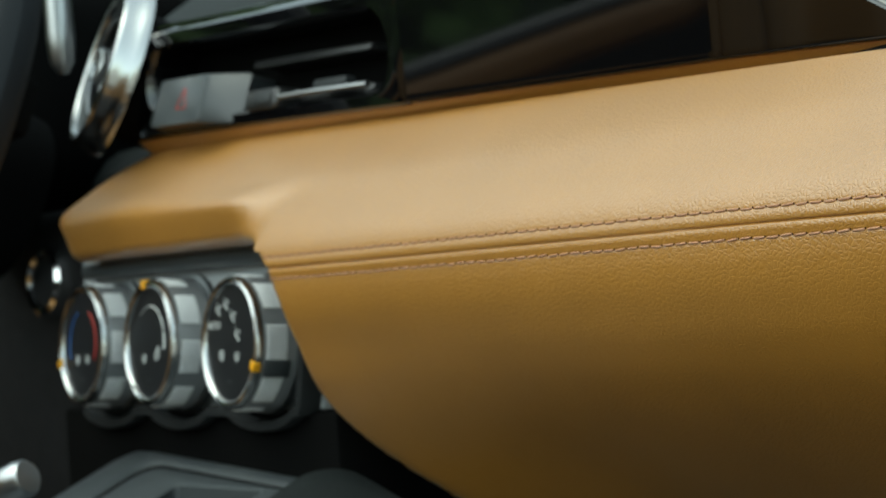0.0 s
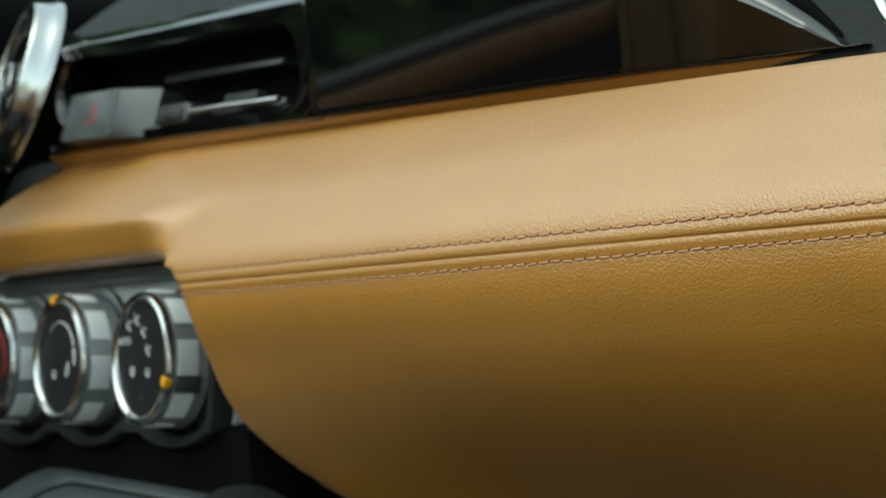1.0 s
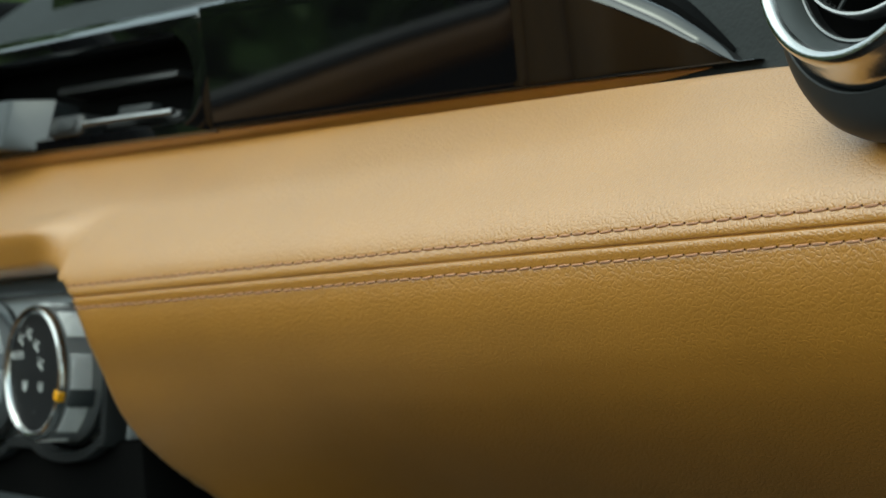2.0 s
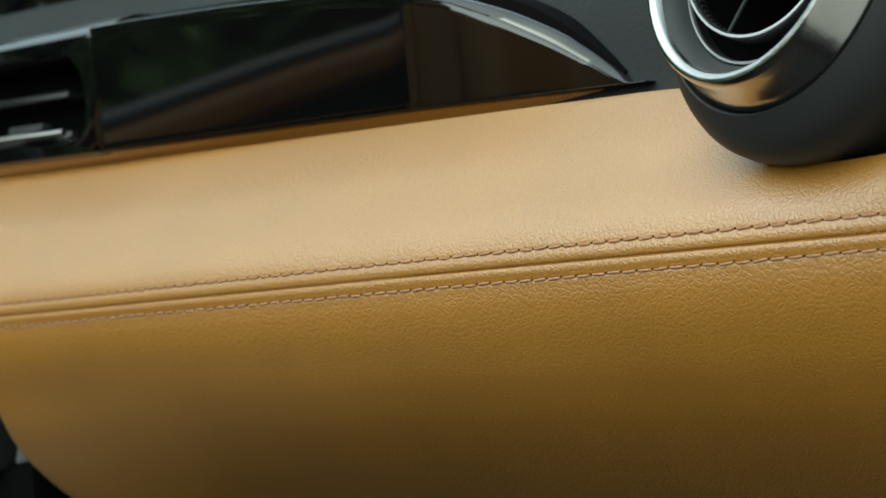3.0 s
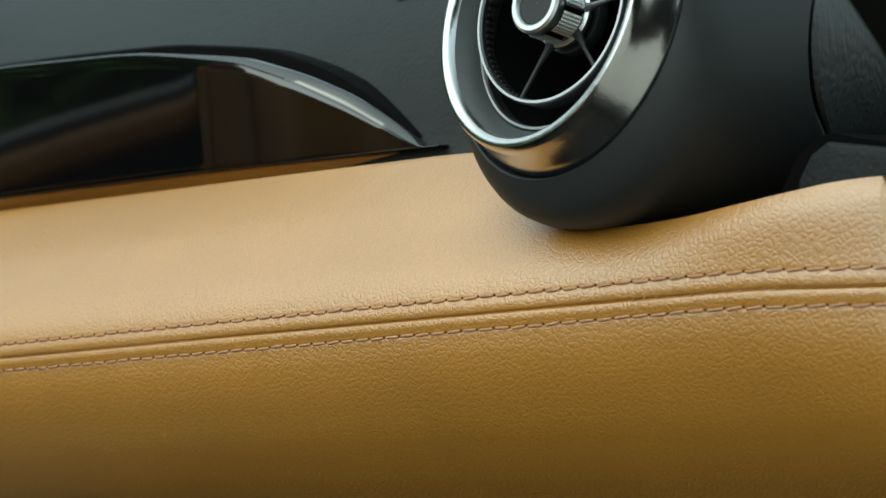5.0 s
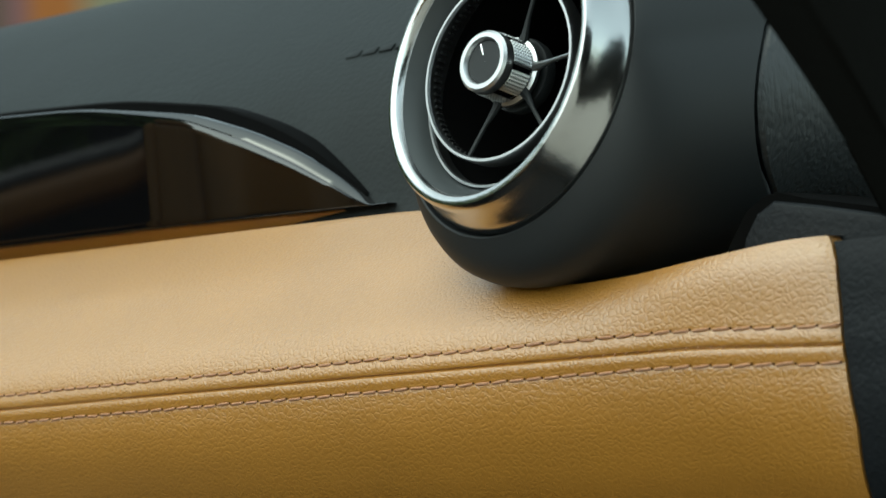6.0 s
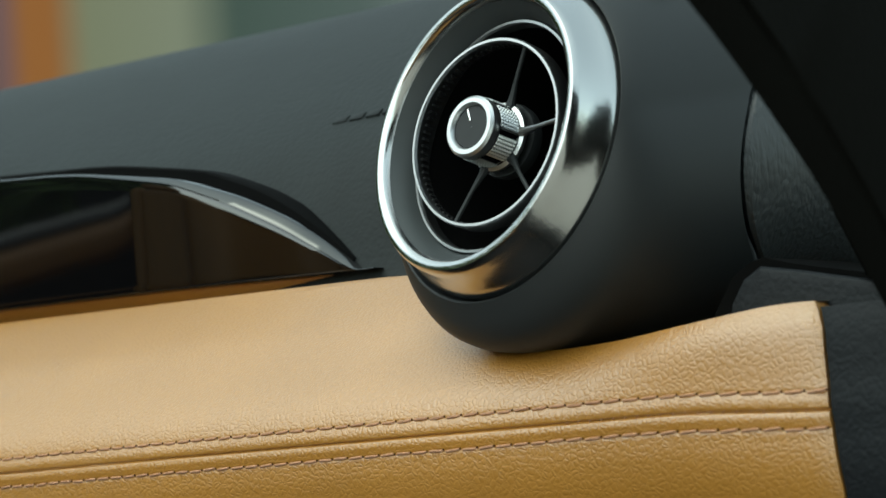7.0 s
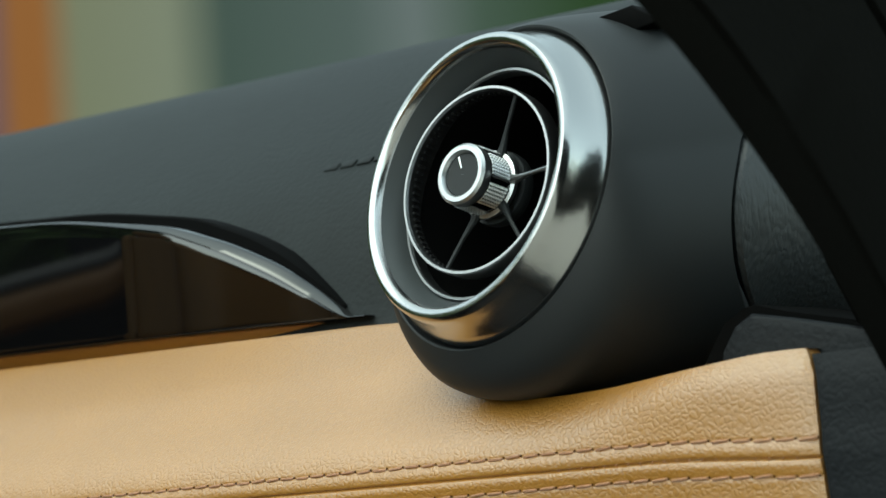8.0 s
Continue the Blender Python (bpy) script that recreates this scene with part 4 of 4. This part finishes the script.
def steering_wheel():
    at = Matrix.Translation((-1.285, 0.50, 0.905)) @ vent_axes((0.0, -0.92, 0.38))
    ob = thing("steering_wheel", at, "black leather steering wheel with dark spokes", "steering wheel")
    bm = bmesh.new()
    lathe(bm, [(0.180 + 0.014 * math.cos(2 * math.pi * k / 12), 0.017 * math.sin(2 * math.pi * k / 12)) for k in range(13)], 72)
    part("rim", bm, ENDCAP, ob, "black leather rim")
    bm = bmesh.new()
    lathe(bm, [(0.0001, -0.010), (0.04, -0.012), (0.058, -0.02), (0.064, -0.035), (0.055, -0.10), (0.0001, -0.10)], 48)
    part("hub", bm, SHADE_BLACK, ob)
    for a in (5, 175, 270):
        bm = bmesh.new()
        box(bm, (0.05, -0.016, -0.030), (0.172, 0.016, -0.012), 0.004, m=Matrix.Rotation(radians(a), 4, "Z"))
        part("spoke", bm, SHADE_BLACK, ob)
    bm = bmesh.new()
    tube(bm, [(-1.216, 0.60, 1.03), (-1.2145, 0.60, 0.985), (-1.2135, 0.60, 0.96), (-1.2125, 0.60, 0.945), (-1.2115, 0.60, 0.938)], [0.007, 0.008, 0.0085, 0.0075, 0.003], 14)
    hang(part("shift_paddle", bm, SILVER, label="silver paddle behind the rim"), ob)
    return ob


steering_wheel()


# ---- driver seat and door, seen in the lacquer and the chrome; passenger seat added ----
SEAT = mat("brown_seat_leather", (0.24, 0.10, 0.018), 0.5)
vary(SEAT, (0.24, 0.10, 0.018), 0.12, 14)
grain(SEAT, 300, 0.25, 0.0008)


SEAT_TAN = mat("tan_seat_leather", (0.32, 0.142, 0.025), 0.45)
vary(SEAT_TAN, (0.32, 0.142, 0.025), 0.10, 14)
grain(SEAT_TAN, 300, 0.25, 0.0008)


def loft(bm, sections):
    """Closed rings from bottom to top, capped."""
    vs = grid(bm, sections, close_v=True)
    bm.faces.new(vs[0])
    bm.faces.new(vs[-1])
    return bm


def car_seat(x):
    ob = thing("car_seat", (x, -0.2, 0.24), "tan leather bucket seat with side bolsters", "seat", group="car seats")
    lean = lambda z: -0.32 - 0.30 * (z - 0.50)
    for name, w, u, t in (("backrest", 0.30, 0.0, 0.09), ("bolster", 0.11, -0.205, 0.15), ("bolster", 0.11, 0.205, 0.15)):
        bm, secs = bmesh.new(), []
        for f in np.linspace(0, 1, 14):
            z = 0.46 + 0.60 * f
            k = 0.45 + 0.55 * math.sqrt(max(0.0, 1 - abs(2 * f - 1) ** 3.5))
            inward = -u * 0.22 * ease((f - 0.5) / 0.5)
            secs.append([Vector((x + u + inward + p * k, lean(z) - q * k - 0.02, z)) for p, q in rounded(w, t, min(w, t) * 0.45, 5)])
        hang(part(name, loft(bm, secs), SEAT_TAN), ob)
    bm, secs = bmesh.new(), []
    for f in np.linspace(0, 1, 10):
        k = 0.5 + 0.5 * math.sqrt(max(0.0, 1 - abs(2 * f - 1) ** 3))
        z = 1.055 + 0.15 * f
        secs.append([Vector((x + p * k, lean(z) - q * k - 0.02, z)) for p, q in rounded(0.26, 0.10, 0.045, 5)])
    hang(part("headrest", loft(bm, secs), SEAT_TAN), ob)
    bm = bmesh.new()
    box(bm, (x - 0.25, -0.38, 0.30), (x + 0.25, 0.12, 0.46), 0.05, 4)
    hang(part("cushion", bm, SEAT_TAN), ob)
    bm = bmesh.new()
    box(bm, (x - 0.20, -0.36, 0.238), (x + 0.20, 0.08, 0.31), 0.01, 2)
    hang(part("seat_base", bm, MATTE), ob)
    return ob


car_seat(-1.42)
# unseen passenger seat, added to block low light and bounce tan onto the pad
car_seat(-0.66)


def driver_door():
    ob = thing("driver_door", (-1.85, 0.0, 0.24), "driver door trim with brown leather panel and black top", "car door")
    belt = smooth_table((-0.62, -0.45, -0.30, -0.05, 0.20, 0.65), (0.965, 0.960, 0.945, 0.912, 0.90, 0.90), 0.06)
    for name, material, prof in (("top_cap", TRIM, ((-1.885, -0.02), (-1.86, -0.002), (-1.815, 0.0), (-1.803, -0.004), (-1.800, -0.012), (-1.804, -0.017))),
                                 ("leather_panel", SEAT, ((-1.806, -0.015), (-1.799, -0.020), (-1.794, -0.032), (-1.797, -0.048), (-1.812, -0.058))),
                                 ("recess", TRIM, ((-1.812, -0.056), (-1.832, -0.10), (-1.825, -0.16), (-1.815, -0.235))),
                                 ("armrest", SEAT, ((-1.82, -0.228), (-1.775, -0.232), (-1.755, -0.245), (-1.755, -0.275), (-1.80, -0.31))),
                                 ("lower_panel", MATTE, ((-1.80, -0.30), (-1.81, -0.40), (-1.80, -0.70)))):
        bm = bmesh.new()
        grid(bm, [[Vector((px_, y, belt(y) + dz)) for px_, dz in prof] for y in np.linspace(-0.61, 0.64, 40)])
        hang(part(name, bm, material), ob)
    return ob


driver_door()


def console():
    ob = thing("centre_console", (-0.96, 0.50, 0.65), "dark grey plastic centre console with a recessed tray", "console")
    # sloping top with a rounded rim round a ledge and a sunken tray
    def to(u, v, w):
        return Vector((-0.985 + u + (0.0985 - v) * 0.42, 0.485 + v * 0.96, 0.6930 + v * 0.29 + w - 0.3 * max(0, u - 0.06)))

    def ring(u0, u1, v0, v1, r, w):
        return [to((u0 + u1) / 2 + u, (v0 + v1) / 2 + v, w) for u, v in rounded(u1 - u0, v1 - v0, r, 6)]
    bm = bmesh.new()
    rows = [ring(-0.132, 0.132, -0.090, 0.0985, 0.020, -0.10), ring(-0.132, 0.132, -0.090, 0.0985, 0.020, -0.005), ring(-0.131, 0.131, -0.089, 0.0978, 0.020, -0.0015), ring(-0.128, 0.128, -0.088, 0.0960, 0.020, 0.0), ring(-0.106, 0.120, -0.084, 0.0875, 0.018, -0.0003), ring(-0.099, 0.117, -0.082, 0.0850, 0.017, -0.0014), ring(-0.096, 0.115, -0.081, 0.0838, 0.016, -0.0034)]
    grid(bm, rows, close_v=True)
    hang(part("tray", bm, CONSOLE), ob)
    # groove as a near-black ring: its shade is put into the colour
    bm = bmesh.new()
    grid(bm, [ring(-0.0962, 0.1152, -0.0812, 0.0840, 0.016, -0.0032), ring(-0.088, 0.109, -0.076, 0.0788, 0.015, -0.0034)], close_v=True)
    hang(part("groove", bm, SHADE_BLACK), ob)
    bm = bmesh.new()
    grid(bm, [ring(-0.089, 0.109, -0.0765, 0.0792, 0.015, -0.0036), ring(-0.0885, 0.1085, -0.076, 0.0788, 0.015, -0.0026), ring(-0.086, 0.107, -0.075, 0.0775, 0.015, -0.0022), ring(-0.038, 0.050, -0.050, 0.0630, 0.005, -0.0026), ring(-0.0365, 0.0485, -0.0485, 0.0618, 0.005, -0.0036), ring(-0.036, 0.048, -0.048, 0.0614, 0.005, -0.014)], close_v=True)
    hang(part("ledge", bm, CONSOLE), ob)
    # floor of the sunken tray, darkened the same way
    bm = bmesh.new()
    bm.faces.new([bm.verts.new(p) for p in ring(-0.0362, 0.0482, -0.0482, 0.0616, 0.005, -0.0138)])
    hang(part("tray_floor", bm, SHADE_BLACK), ob)
    bm = bmesh.new()
    mat_rows = [ring(-0.034, 0.046, -0.046, 0.059, 0.004, -0.0136), ring(-0.034, 0.046, -0.046, 0.059, 0.004, -0.0105), ring(-0.0332, 0.0452, -0.0452, 0.0582, 0.004, -0.0100)]
    vs = grid(bm, mat_rows, close_v=True)
    bm.faces.new(vs[-1])
    hang(part("rubber_mat", bm, ENDCAP, label="black rubber tray mat"), ob)
    bm = bmesh.new()
    box(bm, (-1.14, -0.498, 0.24), (-0.80, 0.58, 0.62), 0.03, 4)
    hang(part("tunnel", bm, MATTE), ob)
    bm = bmesh.new()
    pad = [ring(0.060, 0.200, -0.10, 0.106, 0.03, -0.10), ring(0.060, 0.200, -0.10, 0.106, 0.03, -0.012), ring(0.063, 0.197, -0.097, 0.103, 0.03, -0.003), ring(0.070, 0.190, -0.090, 0.096, 0.028, 0.003), ring(0.082, 0.178, -0.080, 0.086, 0.025, 0.0035), ring(0.10, 0.155, -0.06, 0.066, 0.02, 0.004)]
    vs = grid(bm, pad, close_v=True)
    bm.faces.new(vs[-1])
    hang(part("side_bolster", bm, VINYL, label="padded black knee bolster"), ob)
    return ob


console()


def gear_lever():
    ob = thing("gear_lever", (-1.0, 0.44, 0.66), "chrome-tipped gear lever knob", "gear lever")
    m = Matrix.Translation((-1.0, 0.452, 0.718)) @ vent_axes((0.75, 0.25, 0.25))
    bm = bmesh.new()
    lathe(bm, [(0.0001, 0.014), (0.0075, 0.0135), (0.0092, 0.011), (0.0095, 0.0), (0.0095, -0.012)], 32, m)
    hang(part("silver_tip", bm, SILVER), ob)
    bm = bmesh.new()
    lathe(bm, [(0.0088, -0.011), (0.010, -0.013), (0.012, -0.03), (0.010, -0.055), (0.0001, -0.06)], 32, m)
    hang(part("grip", bm, SATIN), ob)
    bm = bmesh.new()
    tube(bm, [m @ Vector((0, 0, -0.05)), (-1.04, 0.43, 0.66), (-1.04, 0.43, 0.60)], 0.006, 10)
    hang(part("shaft", bm, SATIN), ob)
    return ob


gear_lever()
